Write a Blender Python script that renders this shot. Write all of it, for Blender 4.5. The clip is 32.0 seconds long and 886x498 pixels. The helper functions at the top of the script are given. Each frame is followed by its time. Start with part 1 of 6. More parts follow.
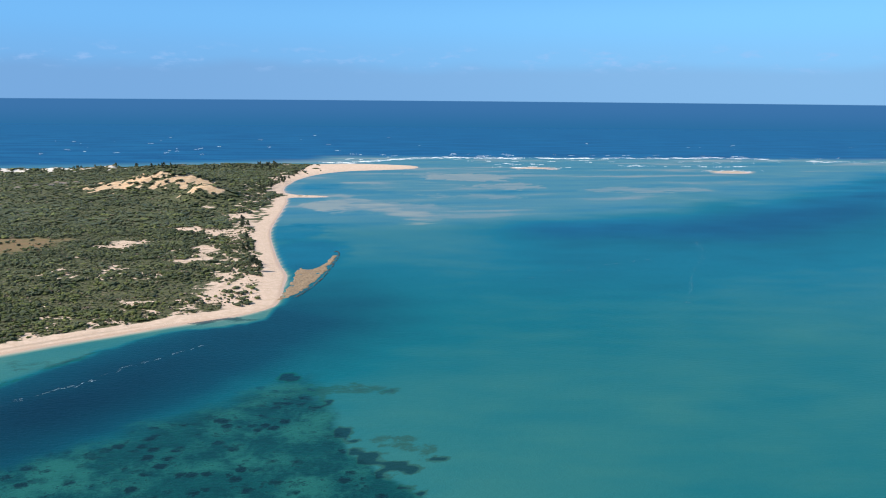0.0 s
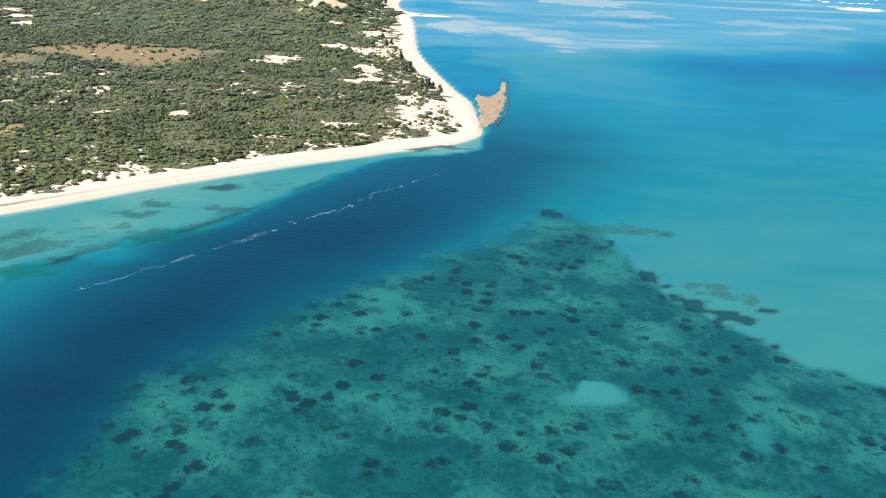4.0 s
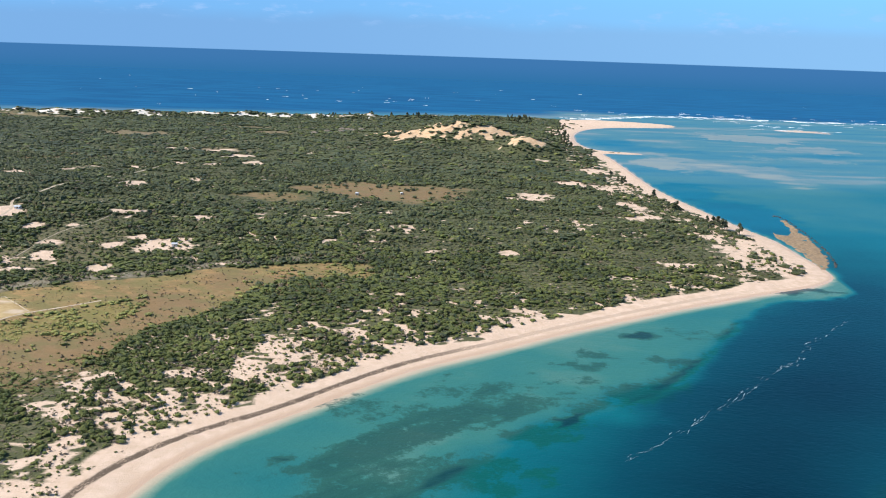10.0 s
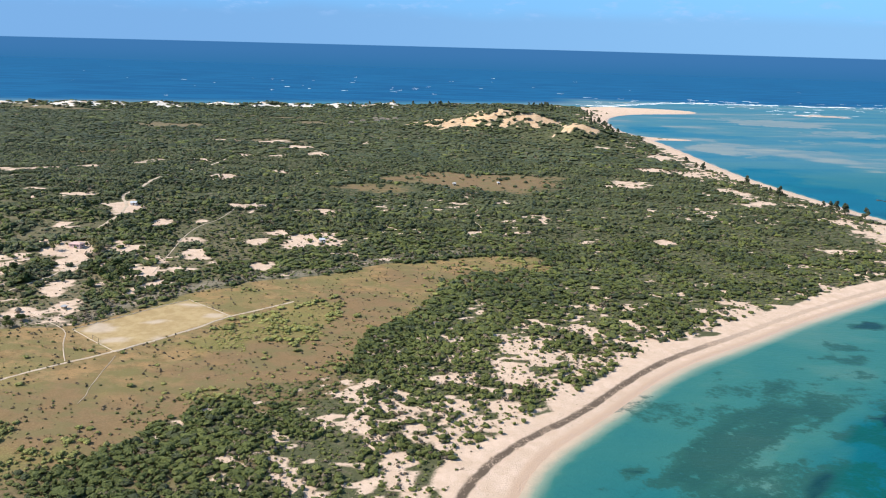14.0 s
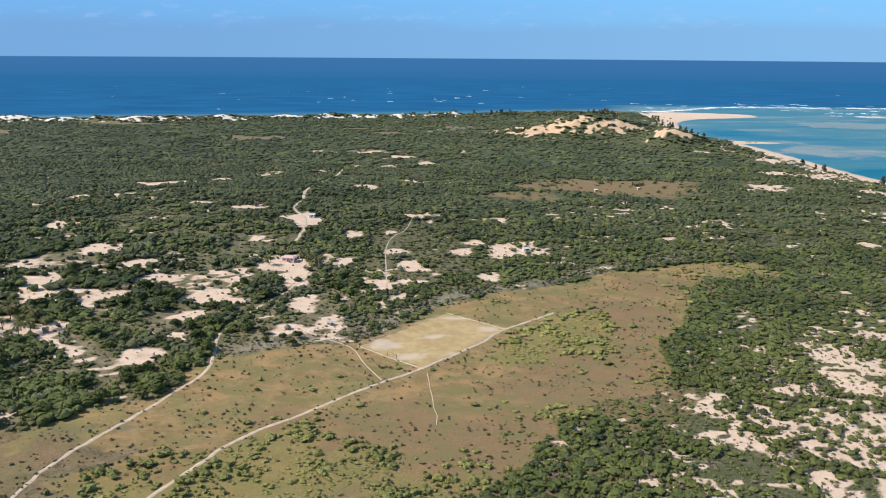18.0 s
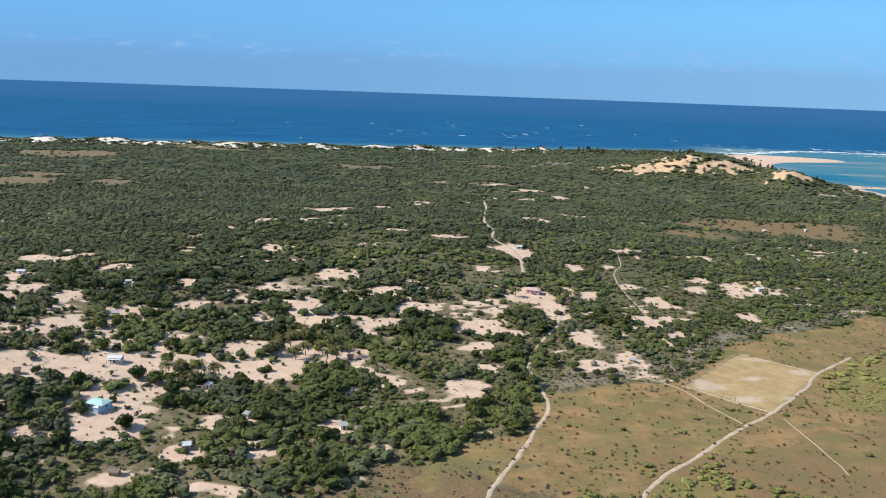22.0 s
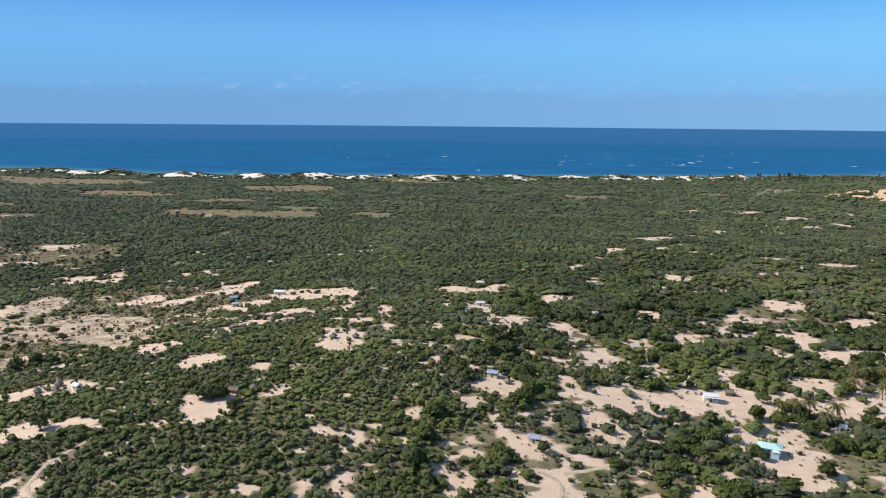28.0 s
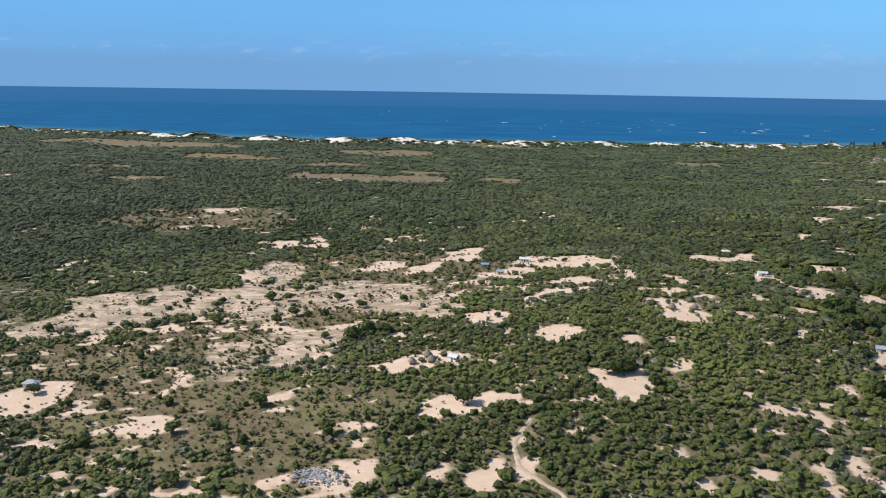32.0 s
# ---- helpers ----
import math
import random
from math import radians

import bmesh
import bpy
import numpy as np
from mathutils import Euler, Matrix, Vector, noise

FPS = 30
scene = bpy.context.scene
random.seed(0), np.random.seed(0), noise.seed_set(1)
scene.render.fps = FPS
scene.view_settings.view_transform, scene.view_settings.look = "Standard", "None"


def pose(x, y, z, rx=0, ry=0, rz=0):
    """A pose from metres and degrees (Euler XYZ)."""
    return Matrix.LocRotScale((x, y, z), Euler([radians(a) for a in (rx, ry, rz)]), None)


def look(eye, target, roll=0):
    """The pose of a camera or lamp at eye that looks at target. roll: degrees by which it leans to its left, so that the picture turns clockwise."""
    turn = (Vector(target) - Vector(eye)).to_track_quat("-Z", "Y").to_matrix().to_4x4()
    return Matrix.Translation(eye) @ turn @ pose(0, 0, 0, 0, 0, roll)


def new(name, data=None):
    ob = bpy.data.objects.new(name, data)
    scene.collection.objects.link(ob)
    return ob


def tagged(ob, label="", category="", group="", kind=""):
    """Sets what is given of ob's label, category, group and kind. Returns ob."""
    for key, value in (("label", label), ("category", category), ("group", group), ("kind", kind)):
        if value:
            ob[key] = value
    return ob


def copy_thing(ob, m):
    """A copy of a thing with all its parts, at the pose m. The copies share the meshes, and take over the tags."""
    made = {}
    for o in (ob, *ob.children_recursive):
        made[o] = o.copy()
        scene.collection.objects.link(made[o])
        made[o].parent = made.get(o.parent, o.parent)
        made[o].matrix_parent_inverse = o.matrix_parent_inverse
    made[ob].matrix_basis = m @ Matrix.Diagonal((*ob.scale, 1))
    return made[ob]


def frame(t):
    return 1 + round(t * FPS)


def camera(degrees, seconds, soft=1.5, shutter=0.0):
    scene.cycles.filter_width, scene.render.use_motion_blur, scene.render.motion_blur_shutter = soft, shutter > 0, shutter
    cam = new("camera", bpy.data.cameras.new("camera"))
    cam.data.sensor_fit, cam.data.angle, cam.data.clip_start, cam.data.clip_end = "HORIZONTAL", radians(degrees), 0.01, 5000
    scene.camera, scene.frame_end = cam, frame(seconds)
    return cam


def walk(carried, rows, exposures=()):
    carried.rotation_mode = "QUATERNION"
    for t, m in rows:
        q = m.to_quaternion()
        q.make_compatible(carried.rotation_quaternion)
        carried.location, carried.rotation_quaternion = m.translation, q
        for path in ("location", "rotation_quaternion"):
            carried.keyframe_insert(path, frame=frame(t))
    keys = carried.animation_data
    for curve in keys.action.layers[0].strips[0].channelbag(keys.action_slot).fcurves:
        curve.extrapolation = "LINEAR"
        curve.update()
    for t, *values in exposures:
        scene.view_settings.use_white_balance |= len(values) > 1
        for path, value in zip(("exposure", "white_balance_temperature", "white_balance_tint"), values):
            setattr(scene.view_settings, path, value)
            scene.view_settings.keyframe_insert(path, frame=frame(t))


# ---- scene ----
cam = camera(56.7, 32.0, 1.0)
PATH = [
    (0.0, 0.07, -1.31, 189.49, 79.4, -0.47, 0.0),
    (0.5, -19.2, 1.9, 189.08, 77.62, -0.83, 0.6),
    (1.0, -38.52, 5.04, 188.51, 75.07, -1.84, 1.22),
    (1.5, -57.89, 8.1, 187.82, 72.91, -2.63, 1.31),
    (2.0, -77.28, 11.08, 187.01, 70.12, -2.97, 2.01),
    (2.5, -96.72, 14.0, 186.09, 68.05, -3.14, 2.66),
    (4.5, -174.71, 24.93, 181.68, 67.29, -2.46, 3.39),
    (5.0, -194.26, 27.5, 180.44, 68.5, -2.14, 3.88),
    (5.5, -213.82, 29.99, 179.17, 71.9, -1.97, 4.28),
    (6.0, -233.4, 32.43, 177.88, 76.43, -1.33, 4.21),
    (6.5, -252.98, 34.79, 176.56, 79.6, -1.37, 4.78),
    (7.0, -272.56, 37.09, 175.23, 79.55, -1.68, 5.45),
    (7.5, -292.14, 39.33, 173.9, 76.95, -0.37, 5.26),
    (8.0, -311.73, 41.5, 172.57, 73.3, 0.9, 4.74),
    (8.5, -331.31, 43.6, 171.23, 75.29, 0.16, 5.67),
    (9.0, -350.88, 45.64, 169.91, 76.76, -0.31, 6.45),
    (9.5, -370.44, 47.62, 168.6, 76.43, -0.15, 6.88),
    (10.0, -389.99, 49.53, 167.3, 76.41, -1.88, 7.15),
    (10.5, -409.53, 51.37, 166.02, 76.88, -2.56, 6.44),
    (11.0, -429.05, 53.15, 164.75, 77.44, -2.54, 4.85),
    (11.5, -448.55, 54.86, 163.5, 77.65, -2.13, 4.16),
    (12.0, -468.03, 56.5, 162.27, 77.43, -1.92, 4.08),
    (12.5, -487.49, 58.07, 161.06, 76.16, -2.23, 4.28),
    (13.0, -506.92, 59.57, 159.87, 75.45, -2.03, 4.63),
    (13.5, -526.32, 61.0, 158.7, 75.61, -1.67, 4.46),
    (15.5, -603.66, 65.99, 154.2, 76.1, -0.77, 4.54),
    (16.0, -622.92, 67.05, 153.11, 76.21, -0.19, 4.75),
    (16.5, -642.14, 68.04, 152.04, 76.47, -0.28, 4.84),
    (17.0, -661.32, 68.94, 150.98, 75.99, -0.51, 4.46),
    (17.5, -680.48, 69.77, 149.93, 75.82, -0.88, 3.91),
    (18.0, -699.59, 70.51, 148.88, 76.55, -0.4, 4.01),
    (18.5, -718.68, 71.18, 147.84, 78.18, 0.02, 4.85),
    (19.0, -737.72, 71.76, 146.81, 80.71, 0.82, 5.15),
    (19.5, -756.73, 72.25, 145.78, 81.29, 0.27, 6.0),
    (20.0, -775.71, 72.66, 144.75, 80.1, -0.56, 7.97),
    (20.5, -794.65, 72.98, 143.72, 79.53, -1.23, 8.01),
    (21.0, -813.56, 73.22, 142.7, 79.39, -2.21, 6.63),
    (21.5, -832.43, 73.36, 141.67, 79.15, -2.19, 5.7),
    (22.0, -851.27, 73.42, 140.64, 78.96, -2.02, 5.71),
    (22.5, -870.08, 73.38, 139.6, 79.07, -2.29, 5.98),
    (23.0, -888.86, 73.26, 138.57, 79.08, -2.49, 6.12),
    (23.5, -907.61, 73.04, 137.54, 80.53, -2.68, 7.23),
    (24.0, -926.34, 72.72, 136.5, 82.61, -2.82, 11.39),
    (24.5, -945.04, 72.31, 135.46, 81.43, -2.48, 14.18),
    (26.5, -1019.64, 69.72, 131.37, 81.48, 0.01, 11.63),
    (27.0, -1038.25, 68.83, 130.38, 81.99, 0.43, 11.0),
    (27.5, -1056.85, 67.84, 129.4, 81.41, -0.03, 11.07),
    (28.0, -1075.45, 66.76, 128.45, 81.12, -0.53, 12.12),
    (28.5, -1094.04, 65.57, 127.53, 80.39, -0.88, 13.37),
    (29.0, -1112.64, 64.3, 126.64, 79.52, 0.07, 14.23),
    (29.5, -1131.25, 62.92, 125.8, 79.48, -0.08, 14.01),
    (30.0, -1149.86, 61.44, 125.02, 80.34, -0.85, 13.88),
    (30.5, -1168.49, 59.87, 124.29, 81.3, -1.0, 13.5),
    (31.0, -1187.14, 58.21, 123.64, 81.96, -0.62, 12.87),
    (31.5, -1205.82, 56.45, 123.06, 80.89, -0.94, 13.02),
    (32.0, -1224.52, 54.59, 122.59, 78.81, -0.91, 13.41),
]
walk(cam, [(t, pose(x, y, z, rx, ry, rz)) for t, x, y, z, rx, ry, rz in PATH], exposures=[(0.0, 0.38), (1.0, 0.62), (2.0, 0.9), (2.5, 1.0), (4.5, 1.15), (5.2, 1.02), (6.0, 0.52), (7.0, 0.5), (7.5, 0.66), (8.0, 0.93), (8.5, 0.72), (9.0, 0.5), (10.0, 0.52), (12.0, 0.45), (13.0, 0.53), (16.0, 0.40), (17.0, 0.32), (18.0, 0.38), (19.0, 0.26), (21.5, 0.31), (23.0, 0.34), (24.0, 0.20), (26.5, 0.25), (29.0, 0.32), (30.5, 0.26), (32.0, 0.28)])

SKY_DUST, SUN_POWER = 0.6, 4.7
SKY_TINT = (0.95, 0.98, 1.0, 1)
HAZE, LOW_SKY, PALE_SKY, BLUE_SKY = (1.22, 2.60, 4.75, 1), (1.2, 2.95, 5.45, 1), (1.17, 3.2, 6.0, 1), (0.63, 2.2, 5.4, 1)
OCEAN_NEAR, OCEAN_FAR_HAZE = (0.14, 0.98, 2.24, 1), (0.30, 1.12, 2.6, 1)
# ---- daylight: clear morning sky, sun low in the west of the plan ----
SUN_ELEV, SUN_TURN = 40.0, 262.0
world = bpy.data.worlds.new("sky")
scene.world = world
world.use_nodes = True
wt = world.node_tree
wt.nodes.clear()


def node(nt, kind, ins=None, blend="", op="", clamp=False, smooth=False, name=""):
    """One shader node; ins maps sockets to values or to other sockets."""
    n = nt.nodes.new(kind)
    if blend:
        n.data_type, n.blend_type = "RGBA", blend
    if op:
        n.operation, n.use_clamp = op, clamp
    if smooth:
        n.interpolation_type = "SMOOTHSTEP"
    if name:
        n.attribute_name = name
    for k, v in (ins or {}).items():
        if isinstance(v, bpy.types.NodeSocket):
            nt.links.new(v, n.inputs[k])
        else:
            n.inputs[k].default_value = v
    return n


def mix(nt, fac, a, b, blend="MIX"):
    return node(nt, "ShaderNodeMix", {0: fac, 6: a, 7: b}, blend=blend).outputs[2]


def calc(nt, op, a, b=0.0, c=0.0, clamp=False):
    return node(nt, "ShaderNodeMath", {0: a, 1: b, 2: c}, op=op, clamp=clamp).outputs[0]


def step(nt, v, lo, hi, a=0.0, b=1.0):
    return node(nt, "ShaderNodeMapRange", {0: v, 1: lo, 2: hi, 3: a, 4: b}, smooth=True).outputs[0]


def attr(nt, name):
    return node(nt, "ShaderNodeAttribute", name=name).outputs["Fac"]


def grain(nt, co, scale, detail=4.0, rough=0.6, stretch=None, out=0):
    if stretch:
        co = node(nt, "ShaderNodeMapping", {0: co, 3: stretch}).outputs[0]
    return node(nt, "ShaderNodeTexNoise", {0: co, "Scale": scale, "Detail": detail, "Roughness": rough}).outputs[out]


air = node(wt, "ShaderNodeTexSky")
air.sky_type, air.sun_disc, air.sun_elevation, air.sun_rotation = "NISHITA", False, radians(SUN_ELEV), radians(SUN_TURN)
air.altitude, air.air_density, air.dust_density, air.ozone_density = 200.0, 1.0, SKY_DUST, 2.0
sky = air.outputs[0]
way = node(wt, "ShaderNodeTexCoord").outputs["Generated"]
rise = node(wt, "ShaderNodeSeparateXYZ", {0: way}).outputs[2]
# clear air over a low bank of blue haze with small clouds along its top
bank = grain(wt, way, 26.0, 5.0, 0.62, (1.0, 1.0, 3.2))
edge_of_bank = calc(wt, "ADD", rise, calc(wt, "MULTIPLY", calc(wt, "SUBTRACT", grain(wt, way, 5.0, 4.0, 0.6, (1.0, 1.0, 3.0)), 0.5), 0.022))
low = mix(wt, step(wt, edge_of_bank, 0.024, 0.044), HAZE, LOW_SKY)
low = mix(wt, step(wt, rise, 0.04, 0.085), low, PALE_SKY)
low = mix(wt, step(wt, rise, 0.085, 0.17), low, BLUE_SKY)
deep_sky = mix(wt, step(wt, rise, 0.18, 0.5), low, mix(wt, 1.0, sky, SKY_TINT, "MULTIPLY"))
side = node(wt, "ShaderNodeSeparateXYZ", {0: way}).outputs[0]
deep_sky = mix(wt, step(wt, side, -0.5, 0.55), deep_sky, mix(wt, 1.0, deep_sky, (1.32, 1.26, 1.14, 1), "MULTIPLY"))
puffs = calc(wt, "MULTIPLY", step(wt, bank, 0.54, 0.72), calc(wt, "MULTIPLY", step(wt, rise, 0.022, 0.036), step(wt, rise, 0.062, 0.044)))
deep_sky = mix(wt, calc(wt, "MULTIPLY", puffs, 0.55), deep_sky, (2.3, 3.6, 5.9, 1))
# sea beyond the mesh, painted: sky reflection and horizon haze put in its colours
ocean_rim = mix(wt, step(wt, rise, -0.045, -0.008), OCEAN_NEAR, OCEAN_FAR_HAZE)
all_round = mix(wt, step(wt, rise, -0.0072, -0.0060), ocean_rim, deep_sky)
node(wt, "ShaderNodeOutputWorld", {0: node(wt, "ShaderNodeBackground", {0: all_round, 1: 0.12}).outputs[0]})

sun = new("sun", bpy.data.lights.new("sun", "SUN"))
sun.data.energy, sun.data.angle, sun.data.color = SUN_POWER, radians(0.53), (1.0, 0.93, 0.84)
toward = Vector((math.sin(radians(SUN_TURN)) * math.cos(radians(SUN_ELEV)), math.cos(radians(SUN_TURN)) * math.cos(radians(SUN_ELEV)), math.sin(radians(SUN_ELEV))))
sun.matrix_world = look((0, 0, 0), -toward)

# ---- materials ----
DEEP, CHANNEL, TEAL, AQUA, PALE, SHORE = (0.0007, 0.019, 0.035, 1), (0.0012, 0.046, 0.070, 1), (0.003, 0.112, 0.134, 1), (0.036, 0.157, 0.137, 1), (0.19, 0.268, 0.205, 1), (0.52, 0.40, 0.29, 1)
REEF_DARK, REEF_MID, REEF_LIGHT, REEF_HEAD = (0.003, 0.042, 0.046, 1), (0.004, 0.064, 0.064, 1), (0.014, 0.108, 0.092, 1), (0.003, 0.020, 0.025, 1)
WEED = (0.020, 0.078, 0.062, 1)
OCEAN_A, OCEAN_B = (0.005, 0.069, 0.166, 1), (0.008, 0.096, 0.208, 1)
def material(name):
    m = bpy.data.materials.new(name)
    m.use_nodes = True
    nt = m.node_tree
    return m, nt, nt.nodes["Principled BSDF"], node(nt, "ShaderNodeNewGeometry").outputs["Position"]


def finish(nt, bsdf, colour, rough=0.9, relief=None, depth=0.1, strength=1.0, gloss=None):
    nt.links.new(colour, bsdf.inputs["Base Color"])
    if isinstance(rough, bpy.types.NodeSocket):
        nt.links.new(rough, bsdf.inputs["Roughness"])
    else:
        bsdf.inputs["Roughness"].default_value = rough
    if gloss is not None:
        bsdf.inputs["Specular IOR Level"].default_value = gloss
    if relief is not None:
        nt.links.new(node(nt, "ShaderNodeBump", {"Strength": strength, "Distance": depth, "Height": relief}).outputs[0], bsdf.inputs["Normal"])


def plain(name, dark, light, scale=1.5, rough=0.8, depth=0.02, metal=0.0, stretch=None, gloss=None):
    """A weathered surface: two scales of tone between dark and light, and fine relief."""
    m, nt, bsdf, co = material(name)
    a, b = grain(nt, co, scale, 5, 0.65, stretch), grain(nt, co, scale * 7, 3, 0.6, stretch)
    tone = calc(nt, "ADD", calc(nt, "MULTIPLY", a, 0.7), calc(nt, "MULTIPLY", b, 0.3))
    rnd = node(nt, "ShaderNodeObjectInfo").outputs["Random"]
    tone = calc(nt, "ADD", step(nt, tone, 0.3, 0.7), calc(nt, "MULTIPLY", calc(nt, "SUBTRACT", rnd, 0.5), 0.3), clamp=True)
    finish(nt, bsdf, mix(nt, tone, (*dark, 1), (*light, 1)), rough, b, depth, gloss=gloss)
    bsdf.inputs["Metallic"].default_value = metal
    return m


def make_ground():
    m, nt, bsdf, co = material("ground_cover")
    big, mid, fine = grain(nt, co, 0.02, 4), grain(nt, co, 0.16, 5, 0.65), grain(nt, co, 1.3, 4, 0.7)
    tiny = grain(nt, co, 5.0, 3, 0.7)

    def edge(name, soft=0.22, amount=0.5):
        v = calc(nt, "ADD", attr(nt, name), calc(nt, "MULTIPLY", calc(nt, "SUBTRACT", calc(nt, "ADD", calc(nt, "MULTIPLY", mid, 0.6), calc(nt, "MULTIPLY", fine, 0.4)), 0.5), amount))
        return step(nt, v, 0.5 - soft, 0.5 + soft)

    litter = mix(nt, step(nt, mid, 0.35, 0.65), (0.115, 0.098, 0.052, 1), (0.22, 0.178, 0.108, 1))
    litter = mix(nt, step(nt, fine, 0.48, 0.7), litter, (0.10, 0.112, 0.045, 1))
    litter = mix(nt, step(nt, tiny, 0.59, 0.68), litter, (0.40, 0.31, 0.22, 1))
    far_green = mix(nt, step(nt, fine, 0.35, 0.65), (0.048, 0.060, 0.026, 1), (0.098, 0.106, 0.048, 1))
    far_green = mix(nt, step(nt, mid, 0.52, 0.66), far_green, (0.15, 0.128, 0.078, 1))
    col = mix(nt, attr(nt, "closed"), litter, far_green)
    straw = mix(nt, step(nt, mid, 0.35, 0.65), (0.212, 0.144, 0.062, 1), (0.298, 0.208, 0.095, 1))
    straw = mix(nt, step(nt, big, 0.5, 0.62), straw, (0.238, 0.186, 0.074, 1))
    straw = mix(nt, calc(nt, "MULTIPLY", step(nt, fine, 0.55, 0.75), 0.5), straw, (0.11, 0.085, 0.035, 1))
    sweep = grain(nt, co, 0.055, 4, 0.65, (1.0, 1.6, 1.0))
    straw = mix(nt, calc(nt, "MULTIPLY", step(nt, sweep, 0.48, 0.60), 0.85), straw, (0.18, 0.158, 0.060, 1))
    straw = mix(nt, calc(nt, "MULTIPLY", step(nt, sweep, 0.47, 0.36), 0.8), straw, (0.34, 0.215, 0.095, 1))
    tuft = calc(nt, "MULTIPLY", step(nt, calc(nt, "ADD", calc(nt, "MULTIPLY", tiny, 0.5), calc(nt, "MULTIPLY", fine, 0.5)), 0.47, 0.60), 0.45)
    straw = mix(nt, tuft, straw, (0.125, 0.098, 0.045, 1))
    col = mix(nt, edge("grass"), col, straw)
    sere = mix(nt, step(nt, calc(nt, "ADD", calc(nt, "MULTIPLY", mid, 0.5), calc(nt, "MULTIPLY", fine, 0.5)), 0.40, 0.60), (0.100, 0.080, 0.040, 1), (0.225, 0.170, 0.102, 1))
    sere = mix(nt, step(nt, tiny, 0.52, 0.64), sere, (0.095, 0.082, 0.036, 1))
    sere = mix(nt, calc(nt, "MULTIPLY", step(nt, big, 0.48, 0.60), 0.5), sere, (0.155, 0.15, 0.062, 1))
    col = mix(nt, edge("dry"), col, sere)
    russet = mix(nt, step(nt, fine, 0.35, 0.65), (0.160, 0.104, 0.052, 1), (0.245, 0.164, 0.084, 1))
    russet = mix(nt, calc(nt, "MULTIPLY", step(nt, sweep, 0.47, 0.60), 0.7), russet, (0.165, 0.142, 0.062, 1))
    col = mix(nt, calc(nt, "MULTIPLY", edge("russet", 0.36, 1.2), 0.85), col, russet)
    tan = mix(nt, step(nt, mid, 0.35, 0.65), (0.36, 0.258, 0.122, 1), (0.44, 0.33, 0.168, 1))
    col = mix(nt, attr(nt, "pitch"), col, tan)
    lush = mix(nt, step(nt, fine, 0.4, 0.65), (0.17, 0.155, 0.048, 1), (0.26, 0.23, 0.07, 1))
    col = mix(nt, calc(nt, "MULTIPLY", edge("lush", 0.4, 1.3), 0.55), col, lush)
    grey = mix(nt, step(nt, fine, 0.35, 0.65), (0.24, 0.20, 0.15, 1), (0.36, 0.31, 0.25, 1))
    col = mix(nt, calc(nt, "MULTIPLY", edge("ashen", 0.3, 0.9), 0.55), col, grey)
    sand = mix(nt, step(nt, mid, 0.3, 0.7), (0.55, 0.408, 0.295, 1), (0.665, 0.51, 0.39, 1))
    sand = mix(nt, calc(nt, "MULTIPLY", step(nt, tiny, 0.55, 0.75), 0.35), sand, (0.42, 0.30, 0.20, 1))
    sand = mix(nt, calc(nt, "MULTIPLY", step(nt, fine, 0.57, 0.72), attr(nt, "weedy")), sand, (0.15, 0.115, 0.06, 1))
    sand = mix(nt, calc(nt, "MULTIPLY", calc(nt, "MULTIPLY", step(nt, tiny, 0.52, 0.66), step(nt, mid, 0.42, 0.58)), attr(nt, "weedy")), sand, (0.20, 0.15, 0.085, 1))
    streak = grain(nt, co, 0.11, 6, 0.78, (1.0, 1.7, 1.0))
    sand = mix(nt, calc(nt, "MULTIPLY", step(nt, streak, 0.43, 0.53), calc(nt, "MULTIPLY", attr(nt, "plain"), 0.9)), sand, mix(nt, fine, (0.22, 0.17, 0.105, 1), (0.42, 0.335, 0.245, 1)))
    sand = mix(nt, edge("white"), sand, mix(nt, fine, (0.60, 0.55, 0.47, 1), (0.78, 0.73, 0.65, 1)))
    sand = mix(nt, edge("orange"), sand, mix(nt, step(nt, mid, 0.3, 0.7), (0.50, 0.32, 0.18, 1), (0.63, 0.46, 0.29, 1)))
    bare = edge("sand", 0.20, 1.25)
    col = mix(nt, bare, col, sand)
    col = mix(nt, calc(nt, "MULTIPLY", edge("salt", 0.5, 0.9), 0.42), col, (0.62, 0.53, 0.47, 1))
    wet = step(nt, attr(nt, "shore"), 6.0, 2.0)
    col = mix(nt, wet, col, (0.53, 0.375, 0.26, 1))
    sh = calc(nt, "ADD", attr(nt, "shore"), calc(nt, "MULTIPLY", calc(nt, "SUBTRACT", mid, 0.5), 3.0))
    sh = calc(nt, "SUBTRACT", sh, attr(nt, "tide"))
    band = calc(nt, "MULTIPLY", step(nt, sh, -3.1, -1.9), step(nt, sh, 2.3, 0.6))
    weed = calc(nt, "MULTIPLY", calc(nt, "MULTIPLY", attr(nt, "wrack"), band), step(nt, calc(nt, "ADD", calc(nt, "MULTIPLY", fine, 0.6), calc(nt, "MULTIPLY", mid, 0.4)), 0.34, 0.50))
    col = mix(nt, weed, col, (0.115, 0.085, 0.06, 1))
    rough = step(nt, attr(nt, "shore"), 1.0, 6.0, 0.35, 0.95)
    finish(nt, bsdf, col, rough, calc(nt, "ADD", fine, calc(nt, "MULTIPLY", tiny, 0.3)), 0.25, gloss=0.2)
    return m


